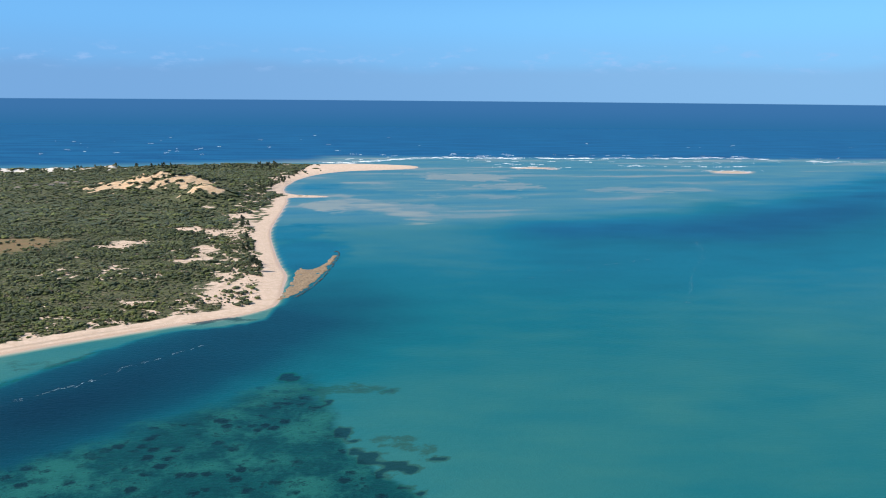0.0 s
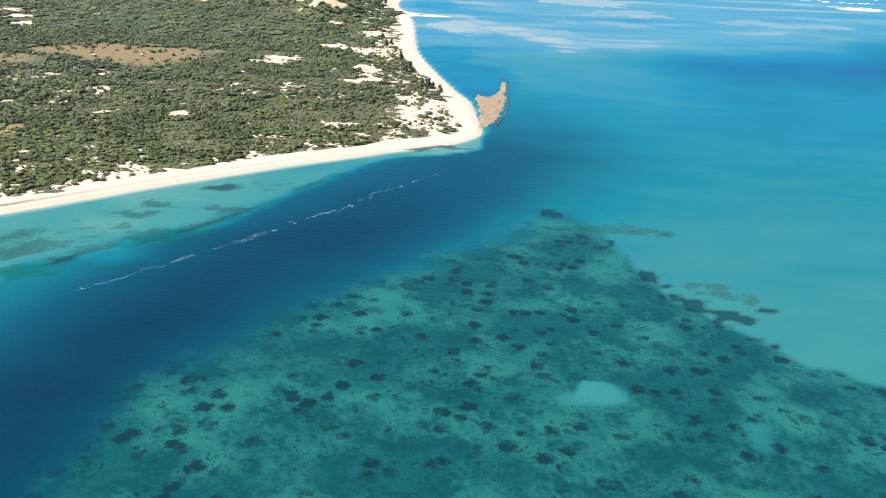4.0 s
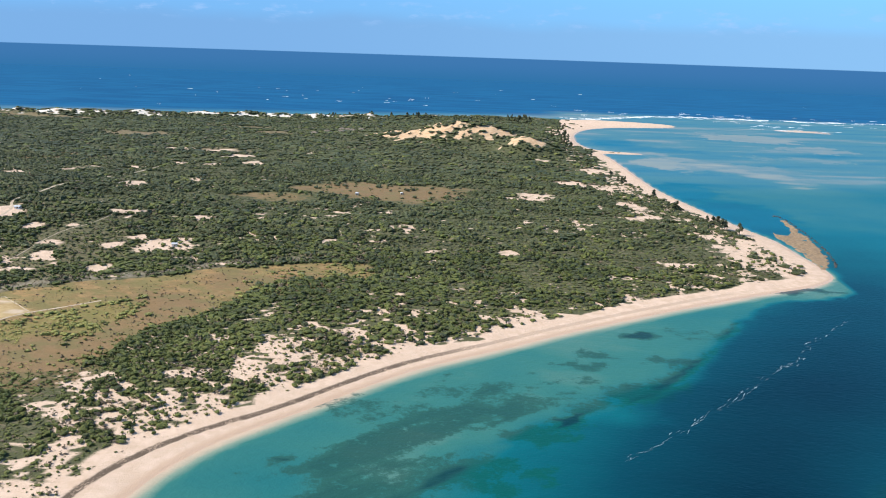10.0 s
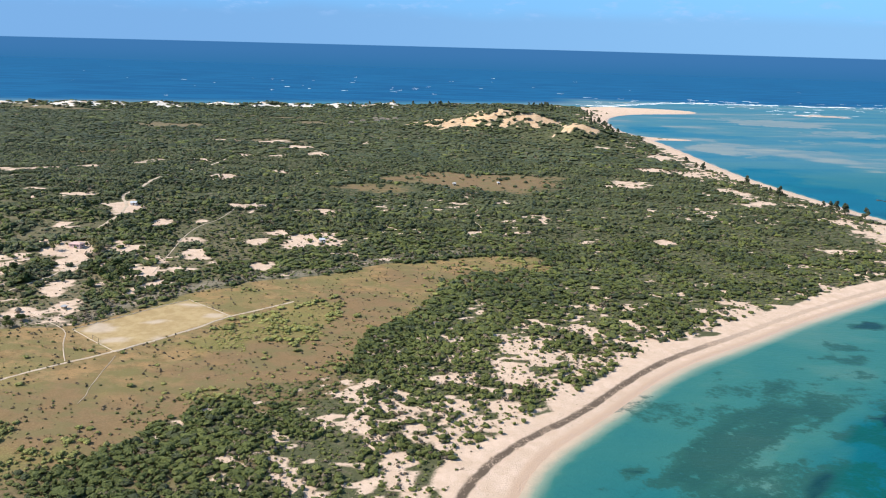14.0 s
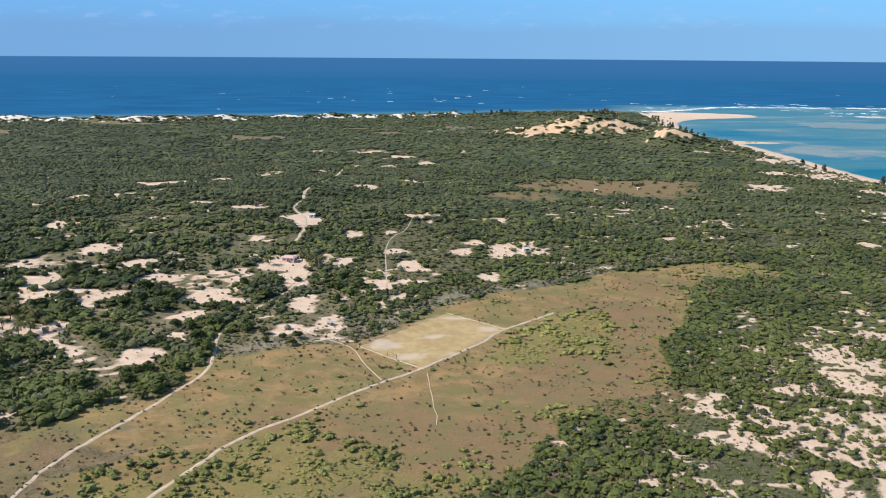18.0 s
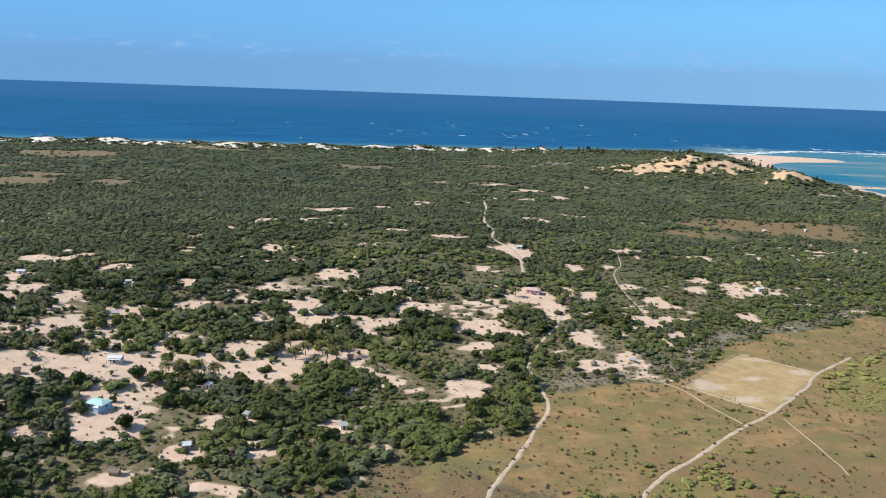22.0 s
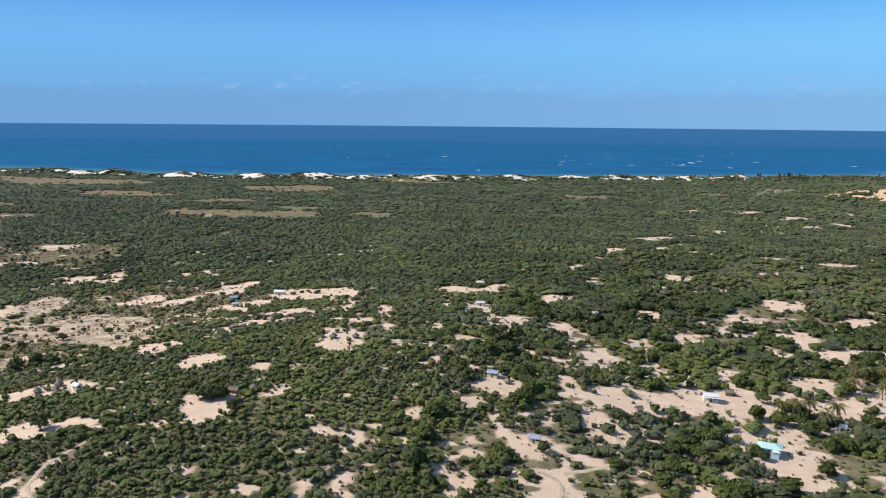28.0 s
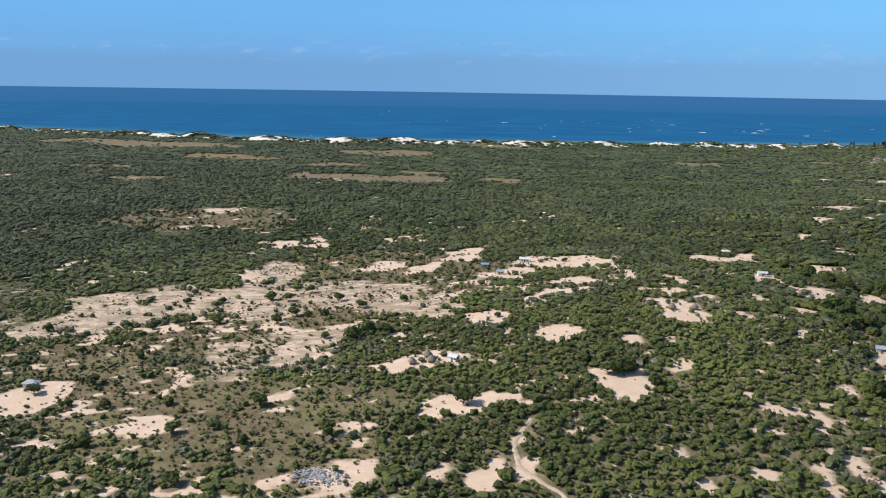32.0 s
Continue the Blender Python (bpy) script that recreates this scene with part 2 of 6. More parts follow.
def make_sea():
    m, nt, bsdf, co = material("sea_water")
    shoal, reef, weed, ocean, foam = [attr(nt, k) for k in ("shoal", "reef", "weed", "ocean", "foam")]
    drift = grain(nt, co, 0.012, 5, 0.6, (1.0, 2.2, 1.0))
    mid, fine = grain(nt, co, 0.06, 5, 0.65), grain(nt, co, 0.35, 4, 0.7)
    v = calc(nt, "ADD", shoal, calc(nt, "MULTIPLY", calc(nt, "SUBTRACT", drift, 0.5), 0.18))
    ramp = node(nt, "ShaderNodeValToRGB", {0: v})
    stops = [(0.0, DEEP), (0.25, CHANNEL), (0.5, TEAL), (0.7, AQUA), (0.86, PALE), (1.0, SHORE)]
    e = ramp.color_ramp.elements
    e[0].position, e[0].color = stops[0]
    e[1].position, e[1].color = stops[-1]
    for p, c in stops[1:-1]:
        e.new(p).color = c
    col = ramp.outputs[0]
    # coral flats: mottled bottom with dark heads
    heads = node(nt, "ShaderNodeTexVoronoi", {0: co, "Scale": 0.098, "Randomness": 1.0}).outputs[0]
    warp = calc(nt, "ADD", heads, calc(nt, "MULTIPLY", calc(nt, "SUBTRACT", fine, 0.5), 0.75))
    tracts = grain(nt, co, 0.017, 3, 0.6)
    spots = calc(nt, "MULTIPLY", step(nt, warp, 0.44, 0.24), step(nt, calc(nt, "ADD", calc(nt, "MULTIPLY", mid, 0.5), calc(nt, "MULTIPLY", tracts, 0.5)), 0.44, 0.53))
    blots = calc(nt, "MULTIPLY", step(nt, calc(nt, "ADD", calc(nt, "MULTIPLY", fine, 0.5), calc(nt, "MULTIPLY", mid, 0.5)), 0.545, 0.60), 0.75)
    spots = calc(nt, "MAXIMUM", spots, blots)
    broad = grain(nt, co, 0.022, 4, 0.6)
    mottle = calc(nt, "ADD", calc(nt, "MULTIPLY", mid, 0.6), calc(nt, "MULTIPLY", fine, 0.4))
    flat = mix(nt, step(nt, mottle, 0.40, 0.60), REEF_DARK, REEF_MID)
    flat = mix(nt, step(nt, calc(nt, "ADD", calc(nt, "MULTIPLY", broad, 0.55), calc(nt, "MULTIPLY", mottle, 0.45)), 0.46, 0.60), flat, REEF_LIGHT)
    flat = mix(nt, calc(nt, "MULTIPLY", spots, 0.95), flat, REEF_HEAD)
    col = mix(nt, step(nt, calc(nt, "ADD", reef, calc(nt, "MULTIPLY", calc(nt, "SUBTRACT", mid, 0.5), 0.35)), 0.3, 0.72), col, flat)
    ragged = calc(nt, "ADD", calc(nt, "MULTIPLY", grain(nt, co, 0.13, 5, 0.7), 0.6), calc(nt, "MULTIPLY", fine, 0.4))
    patch = step(nt, calc(nt, "ADD", weed, calc(nt, "MULTIPLY", calc(nt, "SUBTRACT", ragged, 0.5), 2.8)), 0.3, 0.72)
    col = mix(nt, calc(nt, "MULTIPLY", patch, 0.8), col, mix(nt, step(nt, weed, 0.7, 1.0), WEED, REEF_HEAD), "DARKEN")
    col = mix(nt, calc(nt, "MULTIPLY", attr(nt, "lagoon"), step(nt, v, 0.90, 0.66, 0.3, 0.9)), col, mix(nt, 1.0, col, (1.9, 1.2, 1.7, 1), "MULTIPLY"))
    swell = grain(nt, co, 0.004, 4, 0.6, (1.0, 4.0, 1.0))
    offing = step(nt, node(nt, "ShaderNodeSeparateXYZ", {0: co}).outputs[1], 4900.0, 3300.0)
    deep = mix(nt, calc(nt, "ADD", calc(nt, "MULTIPLY", calc(nt, "SUBTRACT", step(nt, swell, 0.40, 0.6), 0.5), offing), 0.5), OCEAN_A, OCEAN_B)
    col = mix(nt, ocean, col, deep)
    lace = step(nt, calc(nt, "ADD", foam, calc(nt, "MULTIPLY", calc(nt, "SUBTRACT", calc(nt, "ADD", calc(nt, "MULTIPLY", mid, 0.5), calc(nt, "MULTIPLY", fine, 0.5)), 0.5), 1.6)), 0.45, 0.75)
    col = mix(nt, calc(nt, "MULTIPLY", lace, 0.55), col, (0.75, 0.8, 0.8, 1))
    chop = grain(nt, co, 0.22, 3, 0.6, (1.0, 1.8, 1.0))
    waves = calc(nt, "ADD", calc(nt, "MULTIPLY", chop, 1.0), calc(nt, "MULTIPLY", grain(nt, co, 0.9, 2, 0.5), 0.35))
    bump = node(nt, "ShaderNodeBump", {"Strength": 0.7, "Distance": 0.45, "Height": waves}).outputs[0]
    body = node(nt, "ShaderNodeBsdfDiffuse", {0: col, "Normal": bump}).outputs[0]
    sheen = node(nt, "ShaderNodeBsdfGlossy", {0: (0.62, 0.88, 1.0, 1), "Roughness": 0.28, "Normal": bump}).outputs[0]
    glint = calc(nt, "MINIMUM", calc(nt, "MULTIPLY", node(nt, "ShaderNodeFresnel", {0: 1.333, 1: bump}).outputs[0], 0.38), 0.11)
    nt.links.new(node(nt, "ShaderNodeMixShader", {0: glint, 1: body, 2: sheen}).outputs[0], nt.nodes["Material Output"].inputs[0])
    nt.nodes.remove(bsdf)
    return m


def make_foliage(name, dark, light, dry, dryness=0.72):
    m, nt, bsdf, co = material(name)
    isl = node(nt, "ShaderNodeNewGeometry").outputs["Random Per Island"]
    rnd = node(nt, "ShaderNodeObjectInfo").outputs["Random"]
    clump, stand = grain(nt, co, 0.28, 4, 0.7), grain(nt, co, 0.017, 3, 0.6)
    leaf = grain(nt, co, 1.7, 3, 0.75)
    thin = attr(nt, "thin")
    tone = calc(nt, "ADD", calc(nt, "MULTIPLY", isl, 0.34), calc(nt, "MULTIPLY", step(nt, clump, 0.33, 0.67), 0.22))
    tone = calc(nt, "ADD", tone, calc(nt, "MULTIPLY", calc(nt, "SUBTRACT", step(nt, leaf, 0.36, 0.64), 0.5), 0.55))
    tone = calc(nt, "ADD", tone, calc(nt, "MULTIPLY", thin, 0.20))
    region = grain(nt, co, 0.0065, 3, 0.55)
    tone = calc(nt, "ADD", tone, calc(nt, "MULTIPLY", calc(nt, "SUBTRACT", region, 0.5), 0.7))
    tone = calc(nt, "ADD", tone, calc(nt, "MULTIPLY", step(nt, stand, 0.40, 0.60), 0.45), clamp=True)
    col = mix(nt, tone, (*dark, 1), (*light, 1))
    col = mix(nt, calc(nt, "MULTIPLY", thin, 0.22, clamp=True), col, (light[0] * 1.12, light[1] * 1.0, light[2] * 1.25, 1))
    sere = step(nt, calc(nt, "ADD", calc(nt, "MULTIPLY", grain(nt, co, 0.21, 1, 0.5), 0.8), calc(nt, "MULTIPLY", stand, 0.25)), dryness - 0.06, dryness + 0.06)
    col = mix(nt, calc(nt, "MULTIPLY", sere, 0.85), col, (*dry, 1))
    col = mix(nt, calc(nt, "MULTIPLY", rnd, 0.25), col, (*light, 1))
    finish(nt, bsdf, col, 0.62, grain(nt, co, 1.0, 4, 0.8), 1.1, gloss=0.2)
    return m


def make_tin(name, colour, rust, amount):
    """Corrugated sheet: ribs down the slope, rust in patches."""
    m, nt, bsdf, co = material(name)
    a = grain(nt, co, 0.8, 5, 0.7)
    col = mix(nt, step(nt, a, amount, amount + 0.15), (*colour, 1), (*rust, 1))
    col = mix(nt, calc(nt, "MULTIPLY", grain(nt, co, 6.0), 0.35), col, (colour[0] * 0.6, colour[1] * 0.6, colour[2] * 0.6, 1))
    finish(nt, bsdf, col, 0.5, a, 0.01)
    return m


GROUND, SEA = make_ground(), make_sea()
# darker copy of the scrub leaves: distant self-shade and some haze in the colour
SHADED_SCRUB = make_foliage("shaded_scrub_leaves", (0.030, 0.042, 0.016), (0.103, 0.117, 0.047), (0.17, 0.14, 0.08), 0.70)
SCRUB = make_foliage("scrub_leaves", (0.042, 0.057, 0.014), (0.160, 0.182, 0.047), (0.24, 0.20, 0.095))
BROADLEAF = make_foliage("tree_leaves", (0.034, 0.054, 0.012), (0.122, 0.148, 0.035), (0.155, 0.155, 0.04), 0.76)
MEADOWBUSH = make_foliage("yellow_green_leaves", (0.125, 0.136, 0.036), (0.33, 0.325, 0.095), (0.22, 0.16, 0.07), 0.70)
GREYTWIG = make_foliage("dry_twigs", (0.10, 0.078, 0.050), (0.22, 0.175, 0.115), (0.25, 0.19, 0.11), 0.6)
SILVERLEAF = make_foliage("silver_green_leaves", (0.056, 0.070, 0.028), (0.155, 0.170, 0.078), (0.25, 0.21, 0.14), 0.68)
PALMLEAF = make_foliage("palm_leaves", (0.045, 0.055, 0.014), (0.16, 0.16, 0.045), (0.22, 0.17, 0.07), 0.6)
NEEDLE = make_foliage("casuarina_needles", (0.050, 0.062, 0.032), (0.12, 0.13, 0.07), (0.11, 0.10, 0.06), 0.7)
BARK = plain("bark", (0.10, 0.075, 0.05), (0.24, 0.19, 0.14), 2.0, 0.9, 0.03)
THATCH = plain("weathered_thatch", (0.13, 0.105, 0.078), (0.29, 0.24, 0.185), 1.5, 0.95, 0.08, stretch=(1, 1, 4))
REED = plain("reed_wall", (0.20, 0.15, 0.09), (0.40, 0.31, 0.20), 2.0, 0.95, 0.03, stretch=(6, 6, 1))
DIRT = plain("sandy_track", (0.36, 0.28, 0.19), (0.54, 0.44, 0.33), 0.35, 0.95, 0.05)
CHALK = plain("chalk_line", (0.42, 0.36, 0.28), (0.60, 0.53, 0.44), 0.8, 0.95, 0.01)
WHITEWALL = plain("white_render", (0.62, 0.60, 0.55), (0.82, 0.80, 0.76), 0.9, 0.85, 0.01)
CREAMWALL = plain("cream_render", (0.55, 0.46, 0.34), (0.74, 0.65, 0.50), 0.9, 0.85, 0.01)
BLUEWALL = plain("pale_blue_paint", (0.34, 0.48, 0.62), (0.50, 0.64, 0.76), 0.9, 0.7, 0.01)
PINKWALL = plain("pink_paint", (0.60, 0.40, 0.37), (0.74, 0.54, 0.50), 0.9, 0.8, 0.01)
TIMBER = plain("old_timber", (0.10, 0.075, 0.05), (0.22, 0.17, 0.12), 3.0, 0.85, 0.01, stretch=(1, 1, 6))
DARKPANE = plain("dark_glass", (0.01, 0.012, 0.015), (0.03, 0.035, 0.04), 1.0, 0.12, 0.001)
TURQ_TIN = make_tin("turquoise_sheet", (0.42, 0.66, 0.60), (0.52, 0.72, 0.66), 0.55)
BLUE_TIN = make_tin("blue_sheet", (0.28, 0.32, 0.40), (0.38, 0.40, 0.44), 0.52)
PALE_TIN = make_tin("pale_blue_sheet", (0.56, 0.59, 0.61), (0.62, 0.63, 0.64), 0.55)
GREY_TIN = make_tin("grey_sheet", (0.36, 0.37, 0.38), (0.30, 0.20, 0.13), 0.60)
WHITE_TIN = make_tin("white_sheet", (0.68, 0.68, 0.67), (0.52, 0.50, 0.47), 0.58)
RUST_TIN = make_tin("cream_rusty_sheet", (0.66, 0.56, 0.43), (0.36, 0.17, 0.09), 0.53)
PINK_TIN = make_tin("faded_red_sheet", (0.62, 0.42, 0.38), (0.66, 0.50, 0.46), 0.52)
ROCK = plain("brown_beach_rock", (0.13, 0.088, 0.046), (0.36, 0.25, 0.14), 0.35, 0.85, 0.15)
DARKROCK = plain("wet_dark_rock", (0.035, 0.030, 0.025), (0.10, 0.08, 0.06), 0.5, 0.6, 0.15)
FOAM = plain("white_foam", (0.62, 0.68, 0.70), (0.88, 0.90, 0.90), 0.3, 0.8, 0.05)
LACE = plain("thin_foam", (0.20, 0.34, 0.40), (0.46, 0.58, 0.62), 0.25, 0.7, 0.03)
RUBBLE = plain("grey_rubble", (0.22, 0.22, 0.23), (0.46, 0.44, 0.43), 1.2, 0.9, 0.03)

# ---- lie of the land ----
TABLE = np.random.RandomState(7).rand(256, 256)


def value_noise(x, y, size, seed=0):
    u, v = np.asarray(x) / size + seed * 17.31, np.asarray(y) / size + seed * 5.77
    i, j = np.floor(u).astype(int), np.floor(v).astype(int)
    a, b = u - i, v - j
    a, b = a * a * (3 - 2 * a), b * b * (3 - 2 * b)
    i0, i1, j0, j1 = i % 256, (i + 1) % 256, j % 256, (j + 1) % 256
    return (TABLE[i0, j0] * (1 - a) + TABLE[i1, j0] * a) * (1 - b) + (TABLE[i0, j1] * (1 - a) + TABLE[i1, j1] * a) * b


def turb(x, y, size, seed=0):
    """Layered noise, about 0.2 to 0.8."""
    return (value_noise(x, y, size, seed) * 0.53 + value_noise(x, y, size / 2.1, seed + 1) * 0.29 + value_noise(x, y, size / 4.3, seed + 2) * 0.18)


def ramp(v, lo, hi):
    t = np.clip((v - lo) / (hi - lo), 0, 1)
    return t * t * (3 - 2 * t)


def spline(points, cuts=5, closed=False):
    p = np.array(points, float)
    n = len(p)
    out = []
    for i in range(n if closed else n - 1):
        q = [p[(i + k) % n] if closed else p[min(max(i + k, 0), n - 1)] for k in (-1, 0, 1, 2)]
        for s in np.arange(cuts) / cuts:
            out.append(0.5 * (2 * q[1] + (q[2] - q[0]) * s + (2 * q[0] - 5 * q[1] + 4 * q[2] - q[3]) * s * s + (3 * q[1] - q[0] - 3 * q[2] + q[3]) * s ** 3))
    if not closed:
        out.append(p[-1])
    return np.array(out)


def line_distance(x, y, line, closed=False):
    """Distance to a polyline; for a closed one positive inside."""
    x, y = np.ravel(x), np.ravel(y)
    best, inside = np.full(len(x), 1e12), np.zeros(len(x), bool)
    ends = np.roll(line, -1, 0) if closed else line[1:]
    for (ax, ay), (bx, by) in zip(line if closed else line[:-1], ends):
        dx, dy = bx - ax, by - ay
        k = np.clip(((x - ax) * dx + (y - ay) * dy) / (dx * dx + dy * dy + 1e-9), 0, 1)
        best = np.minimum(best, (x - ax - k * dx) ** 2 + (y - ay - k * dy) ** 2)
        if closed and ay != by:
            inside ^= ((ay > y) != (by > y)) & (x < ax + dx * (y - ay) / (by - ay))
    d = np.sqrt(best)
    return np.where(inside, d, -d) if closed else d


# water's edge: the south beach, the point, the lagoon shore, the spit, the ocean shore
SOUTH_BEACH = [(-700, -900), (-600, -300), (-560, 0), (-550, 180), (-541, 290), (-527, 350), (-495, 397), (-453, 456), (-400, 506), (-370, 535), (-328, 572), (-268, 621), (-216, 660), (-174, 690)]
POINT_SHORE = [(-153, 718), (-151, 750), (-158, 800), (-164, 850), (-182, 905), (-209, 1003), (-238, 1125), (-253, 1239), (-264, 1350), (-277, 1460), (-283, 1515), (-226, 1528), (-222, 1545), (-292, 1572)]
SPIT_SHORE = [(-318, 1640), (-328, 1750), (-322, 1870), (-295, 1980), (-232, 2068), (-120, 2122), (-70, 2165), (-75, 2230), (-140, 2268), (-255, 2290), (-345, 2265)]
OCEAN_SHORE = [(-600, 2180), (-800, 2090), (-1180, 1960), (-1500, 1840), (-1830, 1775), (-2150, 1755), (-2600, 1790), (-3300, 1850), (-4600, 1900)]
COAST = spline(SOUTH_BEACH + POINT_SHORE + SPIT_SHORE + OCEAN_SHORE + [(-4600, -900)], 4, True)
MEADOW = spline([(-900, 290), (-892, 327), (-870, 375), (-847, 392), (-838, 430), (-788, 460), (-768, 466), (-741, 512), (-709, 551), (-675, 570), (-639, 601), (-599, 631), (-557, 648), (-517, 651), (-500, 632), (-528, 603), (-574, 572), (-588, 515),
                 (-608, 486), (-615, 438), (-632, 411), (-657, 402), (-671, 382), (-687, 351), (-708, 322), (-748, 318), (-780, 290), (-830, 262)], 3, True)
# hills: x, y, height, half widths
HILLS = [(-1040, 740, 17, 170, 170), (-1180, 410, 16, 100, 120), (-1300, 420, 8, 110, 150), (-850, 800, 8, 130, 130), (-540, 1620, 33, 95, 58), (-418, 1465, 27, 40, 38), (-500, 800, 5, 150, 120)]


def height(x, y, shore):
    z = 2.5 + (turb(x, y, 60, 3) - 0.5) * 2.2
    knolls = 0.72 + 0.56 * turb(x, y, 38, 49)
    for hx, hy, a, sx, sy in HILLS:
        z = z + a * (knolls if hy > 1400 else 1.0) * np.exp(-0.5 * (((x - hx) / sx) ** 2 + ((y - hy) / sy) ** 2))
    for hx, hy, a, peak in DUNES:
        z = z + 0.42 * peak * np.exp(-0.5 * (((x - hx) / (0.75 * a)) ** 2 + ((y - hy) / 17) ** 2)) * (0.7 + 0.6 * turb(x, y, 14, 19))
    z = z + 12 * ramp(y, 1480, 1640) * ramp(x, -340, -460) * np.exp(-((shore - 62) / 36) ** 2) * (0.05 + 1.2 * turb(x, y, 55, 9))
    return np.where(shore > 0, z * (1 - np.exp(-np.maximum(shore, 0) / 30)), np.maximum(shore * 0.06, -9.0))


def ground_z(x, y):
    x, y = np.ravel(np.array(x, float)), np.ravel(np.array(y, float))
    return height(x, y, line_distance(x, y, COAST, True))


def spot(x, y):
    return float(ground_z([x], [y])[0])


# bare sand patches: x, y, half width, half depth
CLEARINGS = []


def bare(*patches):
    CLEARINGS.extend(patches)


# yards of the village and the west, gaps in the scrub, dunes
bare((-1611.7, 764.5, 21.7, 23.5), (-1264.9, 563.6, 39.5, 30), (-1333.9, 580, 13.2, 13.6), (-1292, 518.9, 12, 20.4), (-1352, 537, 8.7, 18.1), (-1379.9, 543.4, 12.9, 14.4), (-1253, 493.9, 15.7, 8.3), (-1267.3, 467, 24.3, 5.3), (-1201.4, 425.1, 13.3, 16.4), (-1250.5, 388.1, 10.9, 9.4), (-1287.4, 406.1, 9.2, 6.9), (-1220.6, 384.2, 4.5, 4.8), (-1299.3, 356.2, 12.2, 10.9), (-1313.1, 347, 9.8, 3.9), (-1281.9, 317, 12.7, 6.4), (-1287.8, 310.2, 5.9, 4), (-1225.3, 339.7, 12.1, 14.7), (-1155.7, 600.8, 11.4, 14.5), (-1170.3, 586.1, 7.4, 11.4), (-1152.3, 534.3, 8.6, 10.7))
bare((-1172, 530.8, 4.1, 7.6), (-1131, 500.1, 10.2, 15.4), (-1103.6, 502.3, 6.7, 12.4), (-1114.1, 574, 11, 13.8), (-1083.5, 540.5, 10.6, 10), (-1054.3, 556, 8.9, 7.8), (-1030, 656.6, 10, 12.3), (-1039.2, 663.4, 4, 7.7), (-966.3, 607, 14.4, 9.3), (-1003.4, 568.7, 7.3, 10.1), (-1036.6, 511.8, 8.5, 8.6), (-1065, 486.7, 9.6, 6.2), (-1144.3, 452.4, 8.8, 5.4), (-1116.1, 450.9, 3.1, 14.8), (-1079.9, 451.2, 13.6, 15.7), (-1007.8, 500, 4.7, 10.2), (-1040, 446.8, 5.8, 6.3), (-1119.7, 399, 11.3, 14.4), (-1129.5, 371.8, 5.7, 5), (-1092.5, 417.3, 5.4, 7.2))
bare((-1072.9, 404.3, 15.4, 12), (-1054.3, 409.3, 6.4, 7.1), (-1025.5, 423.8, 22.8, 14.3), (-998.7, 432.3, 8.1, 15), (-966.8, 502.2, 9, 19.6), (-973.3, 536.9, 9.7, 10.9), (-990.2, 507.7, 6.2, 14.9), (-983.8, 459.5, 11.2, 10.2), (-960.7, 463.8, 8.3, 17.3), (-1061.2, 369.5, 12.4, 9), (-1072.7, 372.7, 4.8, 13.1), (-1100, 345.6, 10.4, 7.5), (-1014.9, 376.9, 15.9, 18.7), (-1032.7, 346.5, 6.2, 3.3), (-1005.5, 356.3, 6.5, 9.1), (-1027.6, 387, 4.7, 11.3), (-1092.6, 327.4, 5.8, 3), (-1118.9, 313.3, 2.8, 7.8), (-1129, 316.9, 3.4, 3), (-1155.7, 298.3, 4.4, 3.4))
bare((-1205.7, 294.1, 3.9, 3.4), (-1258.6, 277.5, 3.9, 4.1), (-1161.9, 328, 3.5, 3), (-1166.5, 291.6, 3.5, 3), (-1151.8, 411.1, 2, 10.3), (-1104.7, 370.2, 4, 4), (-1118.9, 361.6, 1.7, 6.6), (-1146.3, 352.1, 1.7, 3.3), (-1334.7, 601.7, 14, 12.9), (-1349.4, 549, 7.5, 10.6), (-1377.1, 553.6, 11.4, 10.6), (-1287.7, 412, 11.9, 8.6), (-1252.7, 393, 9.5, 6.3), (-1268.9, 321.2, 5.9, 3), (-1345.4, 314.5, 6.4, 3.2), (-1381, 289.2, 7.6, 8.1), (-1302.3, 265.4, 10.9, 9.4), (-1442.1, 305.9, 17.8, 14.3), (-1410.5, 266.9, 7.6, 4), (-1262.9, 269.4, 5.7, 5.2))
bare((-1273.7, 273.3, 3.4, 4.2), (-1200.4, 278.4, 3.1, 3), (-1184.3, 288.2, 4.1, 3), (-1167.9, 295.9, 4, 3.3), (-1155.7, 302.9, 4.4, 3.3), (-1163, 332.5, 5.2, 3.2), (-1145.6, 332.7, 3.2, 5), (-1149.1, 357.4, 3.4, 3.2), (-1586.2, 523.8, 5.7, 7.7), (-1037.9, 418.2, 17, 13), (-1009.1, 431.1, 17.5, 13.7), (-955, 441, 8.4, 12.8), (-932.2, 457.8, 7.8, 14.5), (-968.8, 378.5, 5.8, 4.1), (-1108.8, 581.7, 9.4, 13.8), (-1177.2, 590.2, 11.3, 14.4), (-867.7, 527.7, 18, 12), (-841.6, 596.1, 15, 14), (-830.5, 579, 9, 14), (-814.6, 612.2, 8, 12))
